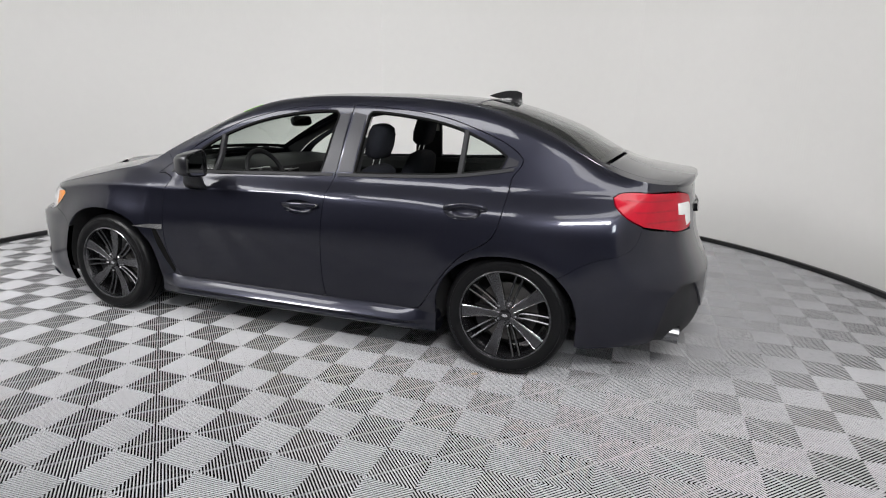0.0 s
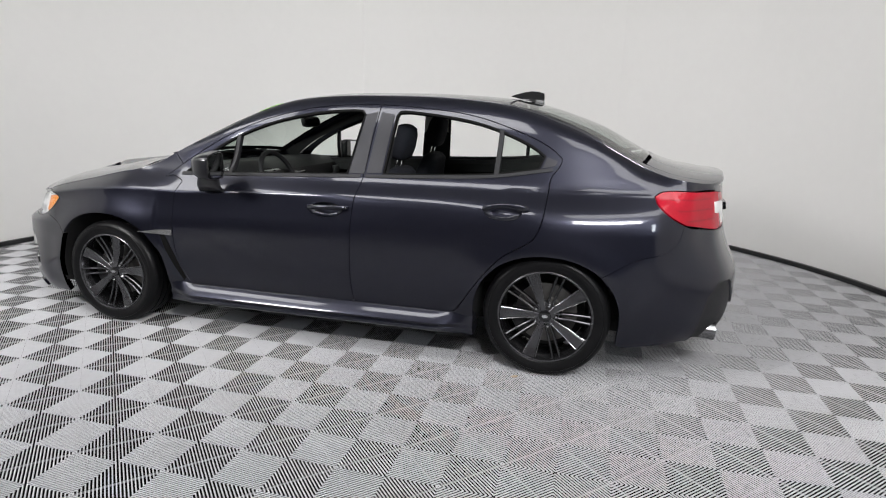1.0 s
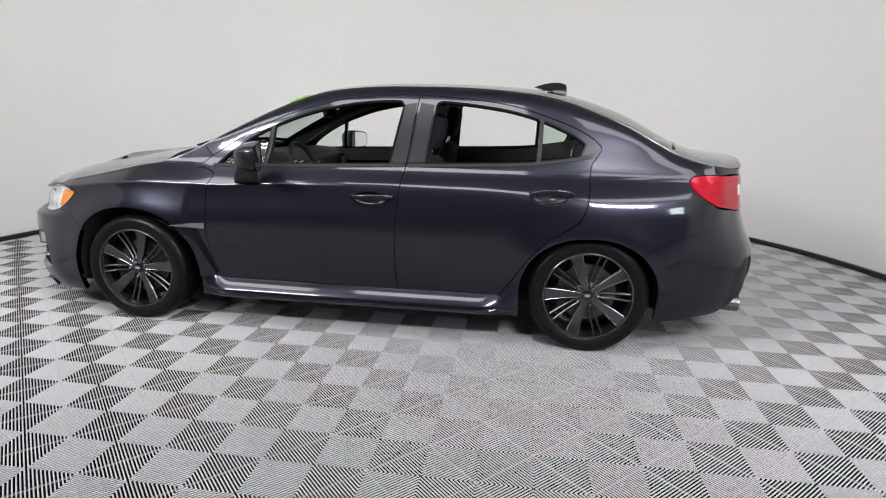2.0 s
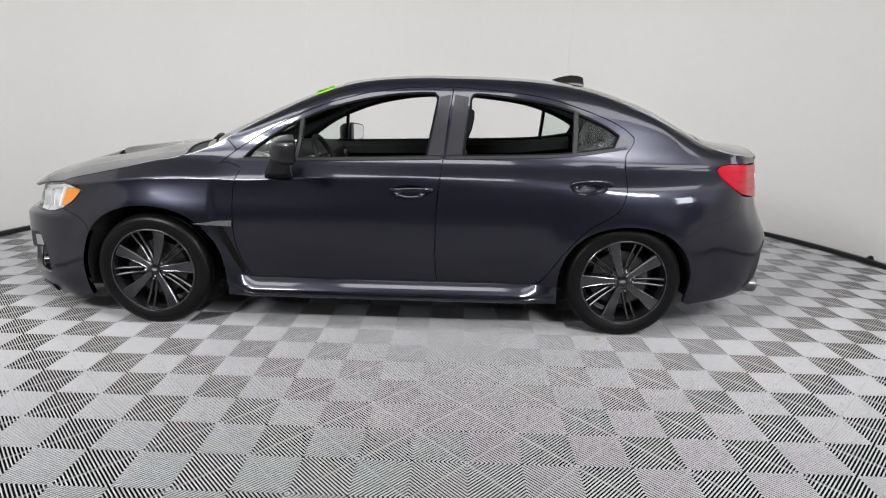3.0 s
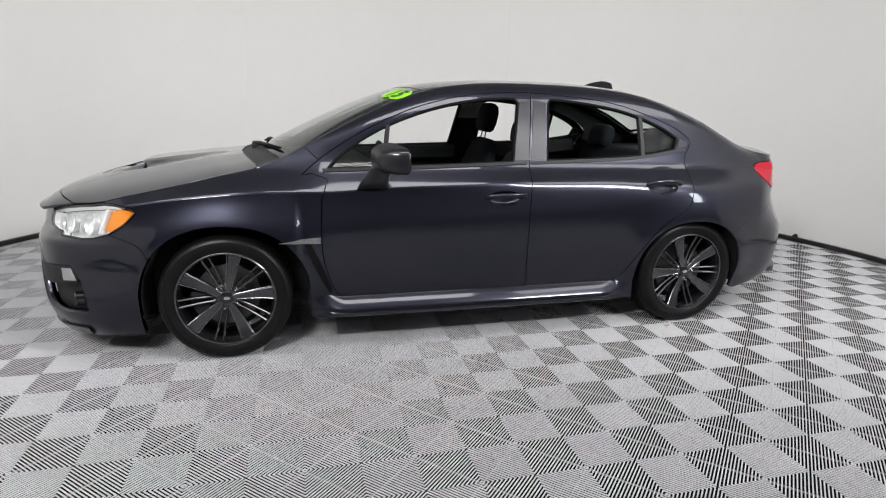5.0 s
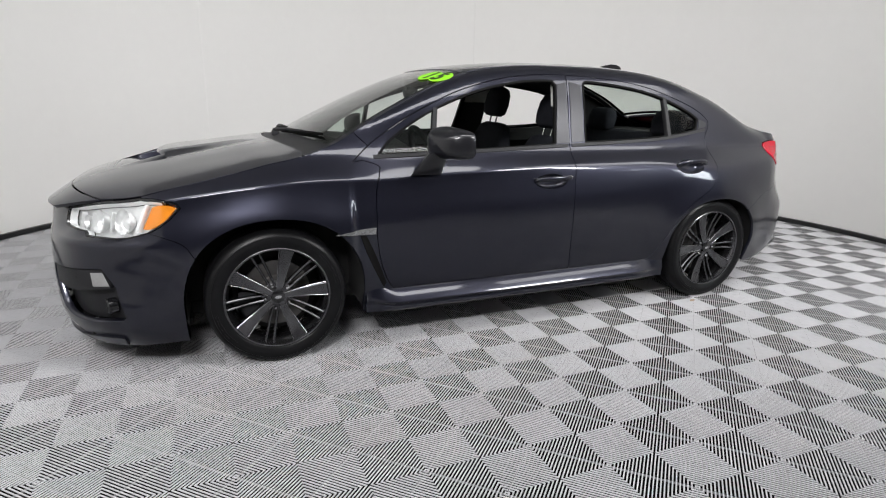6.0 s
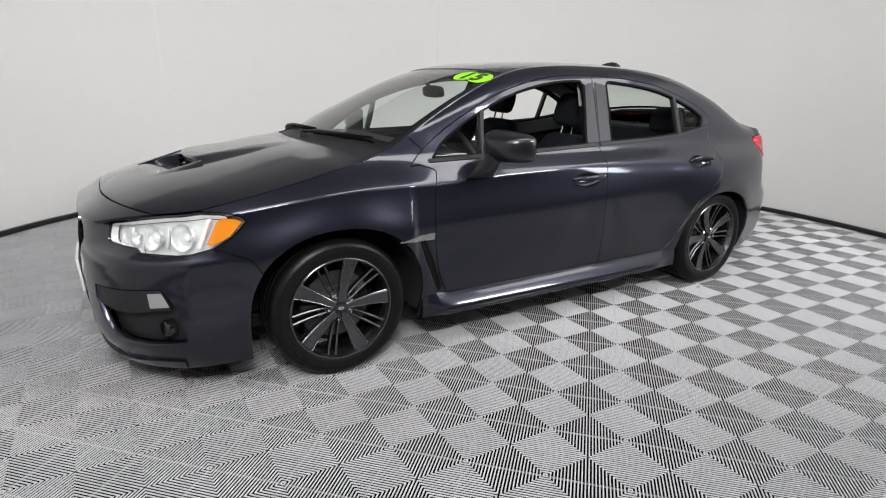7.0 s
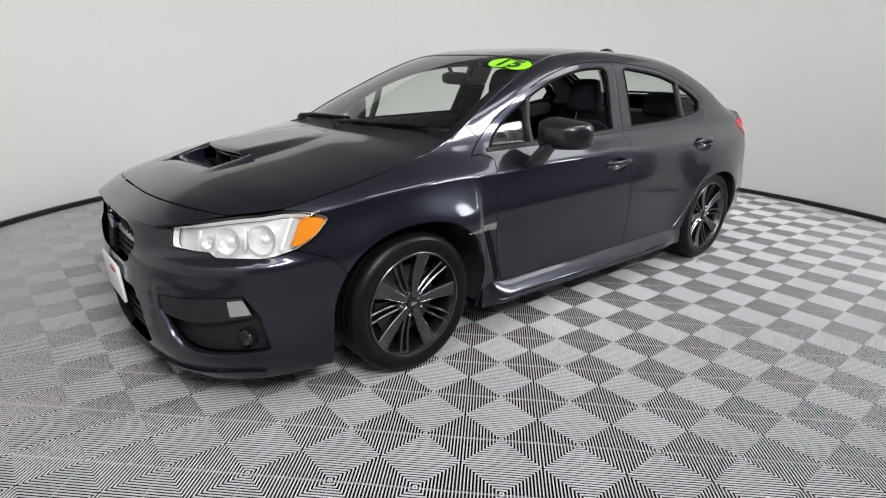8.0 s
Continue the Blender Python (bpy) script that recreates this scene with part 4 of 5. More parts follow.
for k in range(-5, 6):
    p, n = spot(across(abs(k) * 0.047), 0.628, -0.032)
    bm = bmesh.new()
    box(bm, -0.006, 0.010, -0.004, 0.004, -0.084, 0.084, 0.002, Matrix.Translation((p.x, math.copysign(p.y, k), p.z)))
    part("slat", bm, BLACK_TRIM, grille)
s = sheet(loop_of(at_front((0.0, 0.645), (0.295, 0.632), (0.30, 0.646), (0.0, 0.669), straight=True)), shell, lift=-0.022, flange=0.02, gap=0)
plate("wing_bar", merged(s, mirrored(s)), LAMP_BODY, grille, "satin grey wing across the grille")
bm = bmesh.new()
ex = float(shell(np.array([FRONT_END]), np.array([0.664]))[0, 0])
ring = [(0.062 * math.cos(t), 0.034 * math.sin(t)) for t in np.linspace(0, 2 * math.pi, 33)[:-1]]
prism(bm, ring, -0.006, 0.018, lambda u, v, w: (ex + 0.022 - w, u, 0.664 + v))
emblem = part("emblem", bm, CHROME, grille, "chrome oval emblem")
bm = bmesh.new()
prism(bm, [(u * 0.84, v * 0.8) for u, v in ring], 0.0, 0.022, lambda u, v, w: (ex + 0.023 - w, u, 0.664 + v))
part("emblem_face", bm, BADGE_BLUE, grille)
s = sheet(loop_of(inset(loop_of(INTAKE), -0.012)), shell, lift=-0.055, flange=0, gap=0)
intake = plate("lower_intake", merged(s, mirrored(s)), BLACK_TRIM, car, "black lower air intake")
for z in (0.25, 0.29, 0.33, 0.37, 0.41):
    s = sheet(loop_of(at_front((0.0, z), (0.34, z), (0.335, z + 0.010), (0.0, z + 0.010), straight=True)), shell, lift=-0.03, flange=0.02, gap=0)
    plate("bar", merged(s, mirrored(s)), BLACK_TRIM, intake)
for flip in (False, True):
    turn = mirrored if flip else (lambda s: s)
    sg = -1 if flip else 1
    fog = plate("fog_bezel", turn(sheet(inset(FOG, -0.01), shell, lift=-0.050, flange=0, gap=0)), BLACK_TRIM, front_bumper, "black textured fog lamp surround")
    panel_f = loop_of(at_front((0.475, 0.472), (0.59, 0.481), (0.742, 0.494), n=4), at_front((0.758, 0.415), (0.64, 0.392), (0.49, 0.402), n=4))
    plate("upper_panel", turn(sheet(panel_f, shell, lift=-0.005, flange=0.03, gap=0)), BLACK_TRIM, fog)
    lampf = loop_of(at_front((0.716, 0.480), (0.744, 0.482), (0.756, 0.425), (0.720, 0.420), straight=True))
    plate("fog_lamp", turn(sheet(lampf, shell, lift=-0.002, flange=0.02, gap=0, step=0.015)), LAMP_BODY, fog, "clear square driving lamp")
    for k in range(3):
        z = 0.435 + k * 0.02
        s = sheet(loop_of(at_front((0.63, z - 0.01), (0.665, z - 0.008), (0.665, z), (0.63, z - 0.002), straight=True)), shell, lift=-0.004, flange=0.01, gap=0, step=0.02)
        plate("rib", turn(s), BLACK_TRIM, fog)
    c, n = spot(across(0.742), 0.325, -0.03)
    c.y, n.y = c.y * sg, n.y * sg
    bm = bmesh.new()
    m = Matrix.Translation(c) @ Vector((-0.95, n.y * 0.4, 0)).to_track_quat("Z", "Y").to_matrix().to_4x4()
    spun(bm, [(0.0005, 0.012), (0.030, 0.012), (0.036, 0.006), (0.036, -0.03)], 24, "z", m)
    part("round_lamp", bm, GLOSS_BLACK, fog, "round dark fog lamp")
lip = sheet(loop_of([(a, 0.168 + 0.02 * ramp(a, across(0.5), across(0.76))) for a in np.linspace(FRONT_END, across(0.77), 30)], [(a, 0.128 + 0.02 * ramp(a, across(0.5), across(0.76))) for a in np.linspace(across(0.77), FRONT_END, 30)]), shell, lift=0.012, flange=0.02, gap=0)
plate("front_lip", merged(lip, mirrored(lip)), PAINT, front_bumper)
bm = bmesh.new()
box(bm, -0.006, 0.006, -0.155, 0.155, -0.08, 0.08, 0.003, pose(-2.320, 0, 0.425, 0, -4, 0))
number_plate = part("number_plate", bm, PLATE_WHITE, car, "blank white front number plate")
bm = bmesh.new()
box(bm, -0.0015, 0.0015, -0.11, -0.03, 0.045, 0.06, 0, pose(-2.3275, 0, 0.425, 0, -4, 0))
part("red_bar", bm, material("plate_red", (0.5, 0.03, 0.03), 0.4), number_plate)

MIRROR_SHELL = material("mirror_shell", (0.010, 0.010, 0.013), 0.32, 0.3, coat=0.6, vary=0.1)

# ---- hood scoop ----
def scoop():
    """A ramp that sinks into the hood below a low arched lip."""
    rings = []
    for d, h in ((0.0, 0.020), (0.004, 0.0265), (0.02, 0.0300), (0.06, 0.0295), (0.12, 0.0265), (0.20, 0.0215), (0.29, 0.0155), (0.38, 0.0095), (0.46, 0.004), (0.53, -0.003)):
        w = SCOOP_HALF - 0.10 * d
        row = []
        for t in np.linspace(-1, 1, 49):
            y = (w + 0.075) * t
            k = 1 - float(ramp(abs(y), w - 0.07, w + 0.07))
            x = lip_x(min(abs(y), SCOOP_HALF + 0.03)) + d
            row.append((x, y, hood_height(x, y) - 0.003 + (h + 0.003) * k))
        rings.append(row)
    bm = bmesh.new()
    lofted(bm, rings, caps=False, closed=False)
    sc = part("hood_scoop", bm, PAINT, car, "low hood scoop with a wide dark mouth", smooth=70)

    def floor_z(x, y):
        k = float(ramp(x, SCOOP_FRONT, SCOOP_LIP + 0.03))
        return hood_height(x, y) - 0.003 - 0.048 * k

    # ramp floor with upturned sides
    rows = []
    for t in np.linspace(0, 1, 12):
        x = SCOOP_FRONT - 0.004 + (SCOOP_LIP + 0.01 - SCOOP_FRONT) * t
        w = SCOOP_HALF - 0.03 * max(0.0, (SCOOP_LIP - x) / 0.2) + 0.003
        row = [(x, -w, hood_height(x, w) - 0.002)]
        row += [(x, y, floor_z(x, y)) for y in np.linspace(-w + 0.008, w - 0.008, 21)]
        rows.append(row + [(x, w, hood_height(x, w) - 0.002)])
    bm = bmesh.new()
    lofted(bm, rows, caps=False, closed=False)
    part("scoop_ramp", bm, PAINT, sc, "painted ramp that sinks towards the mouth", smooth=40)
    # throat behind the lip
    front = [(lip_x(y), y, hood_height(lip_x(y), y) + 0.018 * (1 - float(ramp(abs(y), 0.165, 0.30)))) for y in np.linspace(-0.232, 0.232, 25)]
    rows = [front, [(x + 0.10, y, z - 0.012) for x, y, z in front], [(x + 0.10, y, floor_z(SCOOP_LIP, y) - 0.006) for x, y, z in front], [(x - 0.01, y, floor_z(x - 0.01, y) - 0.004) for x, y, z in front]]
    bm = bmesh.new()
    lofted(bm, rows, caps=False, closed=False)
    part("scoop_mouth", bm, BLACK_TRIM, sc, "dark throat of the scoop")
    for y in (-0.10, 0.10):
        bm = bmesh.new()
        z = floor_z(SCOOP_LIP, y)
        box(bm, SCOOP_LIP + 0.02, SCOOP_LIP + 0.08, y - 0.004, y + 0.004, z - 0.004, z + 0.055, 0.002)
        part("vane", bm, BLACK_TRIM, sc)
    # low shoulders that run forward from the ends of the lip
    for sg in (-1, 1):
        ridge = []
        for t in np.linspace(0, 1, 11):
            x = SCOOP_LIP + 0.05 - 0.235 * t
            y0 = SCOOP_HALF - 0.03 * max(0.0, (SCOOP_LIP - x) / 0.2)
            h = 0.020 * (1 - t) ** 1.3
            ridge.append([(x, sg * (y0 + dy), hood_height(x, y0 + dy) + h * k - 0.001) for dy, k in ((-0.002, -0.3), (0.0, 0.55), (0.006, 0.9), (0.016, 1.0), (0.034, 0.78), (0.055, 0.35), (0.075, -0.05))])
        bm = bmesh.new()
        lofted(bm, ridge, caps=False, closed=False)
        part("scoop_ridge", bm, PAINT, sc, smooth=60)


scoop()

# ---- mirrors, handles, wipers, fin, sills, exhaust ----
def door_mirror(sg):
    """A folding mirror on a stalk; sg is -1 on the left."""
    rings = []
    for t, k in ((0.0, 0.35), (0.12, 0.66), (0.35, 0.88), (0.65, 0.98), (0.92, 1.0), (1.0, 0.97)):
        x = -0.592 + 0.125 * t
        cy, cz, hw, hh = 0.945, 1.016, 0.118 * k, 0.074 * k
        ring = []
        for j in range(28):
            a = 2 * math.pi * j / 28
            c, s = math.cos(a), math.sin(a)
            yy = math.copysign(abs(c) ** 0.42, c) * hw
            zz = math.copysign(abs(s) ** 0.42, s) * hh
            zz *= 1 - 0.14 * (yy / 0.108)
            ring.append((x + 0.03 * (yy / 0.108), sg * (cy + yy), cz + zz))
        rings.append(ring)
    bm = bmesh.new()
    lofted(bm, rings)
    mir = part("door_mirror", bm, MIRROR_SHELL, car, "dark grey door mirror on a black stalk", smooth=50)
    bm = bmesh.new()
    last = rings[-1]
    lofted(bm, [[(p[0] + 0.002 + e, sg * 0.945 + (p[1] - sg * 0.945) * k, 1.016 + (p[2] - 1.016) * k) for p in last] for k, e in ((1.0, 0.0), (0.93, 0.004), (0.90, -0.002), (0.88, -0.004))])
    part("mirror_rim", bm, GLOSS_BLACK, mir)
    bm = bmesh.new()
    lofted(bm, [[(p[0] + 0.003 + e, sg * 0.945 + (p[1] - sg * 0.945) * 0.86, 1.016 + (p[2] - 1.016) * 0.86) for p in last] for e in (0.0, 0.002)])
    part("mirror_glass", bm, material("mirror_silver", (0.85, 0.86, 0.87), 0.02, 1.0), mir)
    rings = []
    for x, y, z, w, d in ((-0.588, 0.828, 0.858, 0.080, 0.036), (-0.582, 0.858, 0.895, 0.072, 0.040), (-0.566, 0.88, 0.935, 0.062, 0.040), (-0.552, 0.90, 0.968, 0.056, 0.040)):
        rings.append([(x + w * math.cos(a), sg * (y + d * math.sin(a)), z + 0.25 * d * math.sin(a)) for a in np.linspace(0, 2 * math.pi, 17)[:-1]])
    bm = bmesh.new()
    lofted(bm, rings)
    part("stalk", bm, MIRROR_SHELL, mir, "dark grey mirror stalk", smooth=60)
    return mir


door_mirror(-1), door_mirror(1)


def door_handle(x0, x1, z, flip):
    """A pull handle over an oval hollow."""
    turn = mirrored if flip else (lambda s: s)
    xc, w = (x0 + x1) / 2 - 0.012, (x1 - x0) / 2
    rows = []
    for k, deep in ((1.02, -0.001), (1.0, 0.002), (0.93, 0.014), (0.78, 0.024), (0.5, 0.029), (0.05, 0.030)):
        line = handle_oval(x0, x1, z, k)
        p, n = outward(shell, line[:, 0], line[:, 1], 1.5)
        p = (p - n * deep) * [1, -1 if flip else 1, 1]
        rows.append([tuple(v) for v in p])
    bm = bmesh.new()
    lofted(bm, rows, caps=False)
    cup = part("handle_cup", bm, PAINT, car, "hollow behind the door handle", smooth=70)
    rings = []
    for t in np.linspace(0, 1, 15):
        x = x0 + (x1 - x0) * t
        p, n = outward(shell, np.array([along(x)]), np.array([z + 0.004 + 0.006 * t]), 1.5)
        out = 0.004 + 0.030 * min(1, (math.sin(math.pi * t) ** 0.55) * 1.05)
        c = p[0] + n[0] * out
        hh, dd = 0.0125 - 0.002 * abs(2 * t - 1), 0.008
        sg = -1 if flip else 1
        rings.append([(c[0] + n[0][0] * dd * math.sin(a), sg * (c[1] + n[0][1] * dd * math.sin(a)), c[2] + hh * math.cos(a)) for a in np.linspace(0, 2 * math.pi, 13)[:-1]])
    bm = bmesh.new()
    lofted(bm, rings)
    part("door_handle", bm, PAINT, cup, "body-coloured pull handle", smooth=60)
    if x0 < 0.5:
        p, n = outward(shell, np.array([along(x1 - 0.012)]), np.array([z + 0.010]), 1.5)
        c, n = Vector(p[0] + n[0] * 0.016), Vector(n[0])
        c.y, n.y = c.y * sg, n.y * sg
        bm = bmesh.new()
        spun(bm, [(0.0005, 0.003), (0.007, 0.003), (0.0095, 0.0), (0.0095, -0.014)], 20, "z", Matrix.Translation(c) @ n.to_track_quat("Z", "Y").to_matrix().to_4x4())
        part("lock_cylinder", bm, CHROME, cup, "round key cylinder")


for flip in (False, True):
    for spec in HANDLES.values():
        door_handle(*spec, flip)

for flip in (False, True):
    turn = mirrored if flip else (lambda s: s)
    gill = loop_of(on_side((-1.06, 0.606), (-0.96, 0.618), (-0.856, 0.622), (-0.858, 0.590), (-0.93, 0.594), straight=True))
    plate("vent_garnish", turn(sheet(gill, shell, lift=0.006, flange=0.012, gap=0, step=0.015)), GARNISH, car, "silver-grey vent garnish on the wing")
    slit = loop_of(on_side((-0.935, 0.588), (-0.905, 0.588), (-0.86, 0.49), (-0.80, 0.335), (-0.815, 0.31), (-0.86, 0.40), (-0.905, 0.50), straight=True))
    plate("vent_slit", turn(sheet(slit, shell, lift=0.003, flange=0.006, gap=0, step=0.015)), SEAL, car)
    # side sill: one long moulding with a bright ledge
    sg = 1 if flip else -1
    prof = [(-0.045, 0.298), (-0.006, 0.295), (0.004, 0.290), (0.044, 0.246), (0.050, 0.236), (0.046, 0.226), (0.034, 0.220), (0.031, 0.213), (0.038, 0.206), (0.039, 0.194), (0.026, 0.184), (-0.07, 0.176), (-0.14, 0.20)]
    rings = []
    for x in np.r_[np.linspace(-0.905, -0.70, 10), np.linspace(-0.6, 0.7, 12), np.linspace(0.74, 0.955, 9)]:
        k = ramp(x, -0.92, -0.74) * (1 - ramp(x, 0.74, 0.93))
        skin = -float(shell(along(x), np.array(0.30))[1])
        rise = 0.035 * (1 - ramp(x, -0.92, -0.74))
        rings.append([(x, sg * (skin + (d * (0.12 + 0.88 * float(k)) if d > 0 else d) - 0.006 * (1 - float(k))), z + float(rise) * (z - 0.18) / 0.12) for d, z in prof])
    bm = bmesh.new()
    lofted(bm, rings)
    part("side_sill", bm, PAINT, car, smooth=30)

# shark fin
bm = bmesh.new()
rings = []
for x, h, w in ((0.985, 0.004, 0.008), (1.02, 0.024, 0.028), (1.06, 0.044, 0.036), (1.10, 0.062, 0.038), (1.145, 0.072, 0.036), (1.178, 0.070, 0.032), (1.19, 0.004, 0.036)):
    z0 = 1.440 - 0.30 * max(0, x - 0.98) ** 1.1 - 0.012
    rings.append([(x + (0.012 if h > 0.05 else 0) * s, w * math.cos(math.pi * s) * (1 - 0.72 * math.sin(math.pi * s) ** 1.5), z0 + h * math.sin(math.pi * s)) for s in np.linspace(0, 1, 13)])
lofted(bm, rings)
part("antenna_fin", bm, GLOSS_BLACK, car, "dark shark-fin aerial on the roof", smooth=60)

# wipers
def wiper(p0, p1):
    p0, p1 = Vector(p0), Vector(p1)
    bm = bmesh.new()
    box(bm, -0.020, 0.020, -0.020, 0.020, -0.02, 0.012, 0.006, Matrix.Translation(p0))
    w = part("wiper", bm, BLACK_TRIM, car, "black windscreen wiper")
    up = Vector((-0.4, 0, 0.9)) * 0.016
    bm = bmesh.new()
    tube(bm, [p0 + up, p0.lerp(p1, 0.3) + up * 1.5, p0.lerp(p1, 0.62) + up * 1.2], [0.010, 0.008, 0.006], 8)
    part("arm", bm, BLACK_TRIM, w)
    bm = bmesh.new()
    a, b = p0.lerp(p1, 0.18), p1
    tube(bm, [a + up * 0.5, a.lerp(b, 0.5) + up * 0.7, b + up * 0.5], [0.006, 0.011, 0.006], 8)
    part("blade", bm, SEAL, w)


def screen_point(xs, q):
    return tuple(top(np.array([xs]), np.array([q]))[0] + (-0.004, 0, 0.001))


wiper(screen_point(-1.06, 0.80), screen_point(-1.0, -0.05))
wiper(screen_point(-1.06, -0.02), screen_point(-0.98, -0.80))

# exhaust tips
for sg in (-1, 1):
    for y in (0.505, 0.605):
        bm = bmesh.new()
        m = Matrix.Translation((2.122, sg * y, 0.262)) @ pose(0, 0, 0, 0, 4, 0)
        spun(bm, [(0.044, -0.12), (0.047, 0.03), (0.047, 0.045), (0.041, 0.045), (0.034, -0.10), (0.0005, -0.10)], 28, "x", m)
        part("exhaust_tip", bm, RIM_CUT, car, "polished round exhaust tip")

# ---- wheels ----
def wheel_parts():
    """Meshes of one wheel round the origin, its face towards -y."""
    got = {}

    def keep(name, bm, mat, smooth=40):
        bmesh.ops.recalc_face_normals(bm, faces=bm.faces)
        me = bpy.data.meshes.new(name)
        for e in bm.edges:
            e.smooth = len(e.link_faces) == 2 and e.calc_face_angle(3.2) < radians(smooth)
        for f in bm.faces:
            f.smooth = True
        bm.to_mesh(me)
        bm.free()
        me.materials.append(mat)
        got[name] = me

    bm = bmesh.new()
    prof = [(0.236, -0.102), (0.241, -0.110), (0.249, -0.1145), (0.262, -0.1165), (0.266, -0.1185), (0.284, -0.119), (0.288, -0.1172), (0.291, -0.1172), (0.293, -0.114), (0.302, -0.110), (0.312, -0.101), (0.3185, -0.088)]
    tread = [(0.3210, -0.078), (0.3215, -0.052), (0.3140, -0.050), (0.3140, -0.042), (0.3216, -0.040), (0.3216, -0.006), (0.3140, -0.004), (0.3140, 0.004), (0.3216, 0.006), (0.3216, 0.040), (0.3140, 0.042), (0.3140, 0.050), (0.3215, 0.052), (0.3210, 0.078)]
    full = prof + tread + [(r, -a) for r, a in prof[::-1]]
    spun(bm, full, 96, "y", closed=False)
    keep("tyre", bm, RUBBER, 30)
    # a raised band on the sidewall
    bm = bmesh.new()
    lofted(bm, [[(r * math.sin(a), y, r * math.cos(a)) for r, y in ((0.269, -0.117), (0.270, -0.1202), (0.280, -0.1205), (0.281, -0.117))] for a in np.linspace(-0.3, 0.3, 15)])
    keep("sidewall_band", bm, RUBBER, 20)
    bm = bmesh.new()
    spun(bm, [(0.241, -0.106), (0.2405, -0.113), (0.237, -0.1155), (0.231, -0.1145), (0.229, -0.109), (0.226, -0.100), (0.219, -0.085), (0.212, -0.03), (0.210, 0.07), (0.229, 0.10), (0.239, 0.108)], 80)
    keep("wheel", bm, RIM)

    def blade(w0, w1, r0, r1, f0, f1, thick, bev, off0=0.0, off1=0.0):
        bm = bmesh.new()
        rings = []
        for t in np.linspace(0, 1, 7):
            r, w = r0 + (r1 - r0) * t, w0 + (w1 - w0) * t ** 1.1
            f = f0 + (f1 - f0) * t - 0.010 * math.sin(math.pi * t)
            o = off0 + (off1 - off0) * t
            rings.append([(o - w, -f + thick, r), (o - w, -f + bev, r), (o - w + bev, -f, r), (o + w - bev, -f, r), (o + w, -f + bev, r), (o + w, -f + thick, r)])
        lofted(bm, rings)
        return bm

    bm = blade(0.013, 0.031, 0.030, 0.227, 0.088, 0.104, 0.035, 0.003)
    keep("spoke", bm, RIM, 25)
    bm = blade(0.0055, 0.0065, 0.045, 0.226, 0.080, 0.100, 0.03, 0.0042, off0=0.011, off1=0.0185)
    keep("thin_spoke", bm, RIM, 25)
    bm = blade(0.0055, 0.0065, 0.045, 0.226, 0.080, 0.100, 0.03, 0.0042, off0=-0.011, off1=-0.0185)
    keep("thin_spoke_twin", bm, RIM, 25)
    # bright machined edges of the spokes
    for name, o0, o1 in (("spoke_edge", 0.0133, 0.0313), ("spoke_edge_twin", -0.0143, -0.0353)):
        bm = bmesh.new()
        pts = []
        for t in np.linspace(0, 1, 7):
            pts.append((o0 + (o1 - o0) * t ** 1.1, -(0.088 + 0.015 * t - 0.010 * math.sin(math.pi * t)) + 0.0016, 0.045 + 0.180 * t))
        tube(bm, pts, 0.0017, 6)
        keep(name, bm, RIM_CUT)
    bm = bmesh.new()
    spun(bm, [(0.0005, -0.092), (0.024, -0.0915), (0.029, -0.088), (0.030, -0.080), (0.050, -0.078), (0.070, -0.070), (0.072, -0.04)], 40)
    keep("hub", bm, RIM)
    bm = bmesh.new()
    spun(bm, [(0.0005, -0.0950), (0.022, -0.0946), (0.0295, -0.0920), (0.0312, -0.086)], 36)
    keep("centre_cap", bm, GLOSS_BLACK)
    bm = bmesh.new()
    prism(bm, [(0.015 * math.cos(t), 0.008 * math.sin(t)) for t in np.linspace(0, 2 * math.pi, 25)[:-1]], -0.092, -0.0962, lambda u, v, w: (u, w, v))
    keep("cap_emblem", bm, CHROME)
    bm = bmesh.new()
    spun(bm, [(0.0005, -0.092), (0.005, -0.0915), (0.0085, -0.086), (0.0095, -0.070), (0.0115, -0.068), (0.0115, -0.05)], 6)
    keep("lug_nut", bm, CHROME, 20)
    bm = bmesh.new()
    spun(bm, [(0.158, 0.0), (0.158, -0.024), (0.09, -0.024), (0.085, -0.045), (0.0005, -0.045)], 56)
    keep("brake_disc", bm, STEEL)
    bm = bmesh.new()
    ring = [(0.10 * math.cos(t), 0.10 * math.sin(t)) for t in np.linspace(-0.55, 0.55, 9)] + [(0.172 * math.cos(t), 0.172 * math.sin(t)) for t in np.linspace(0.5, -0.5, 9)]
    prism(bm, ring, 0.02, -0.05, lambda u, v, w: (u, w, v))
    keep("brake_caliper", bm, BLACK_TRIM)
    bm = bmesh.new()
    spun(bm, [(0.0005, 0.02), (0.195, 0.02), (0.195, 0.06)], 40)
    keep("backing_plate", bm, DARK)
    return got


WHEEL = wheel_parts()


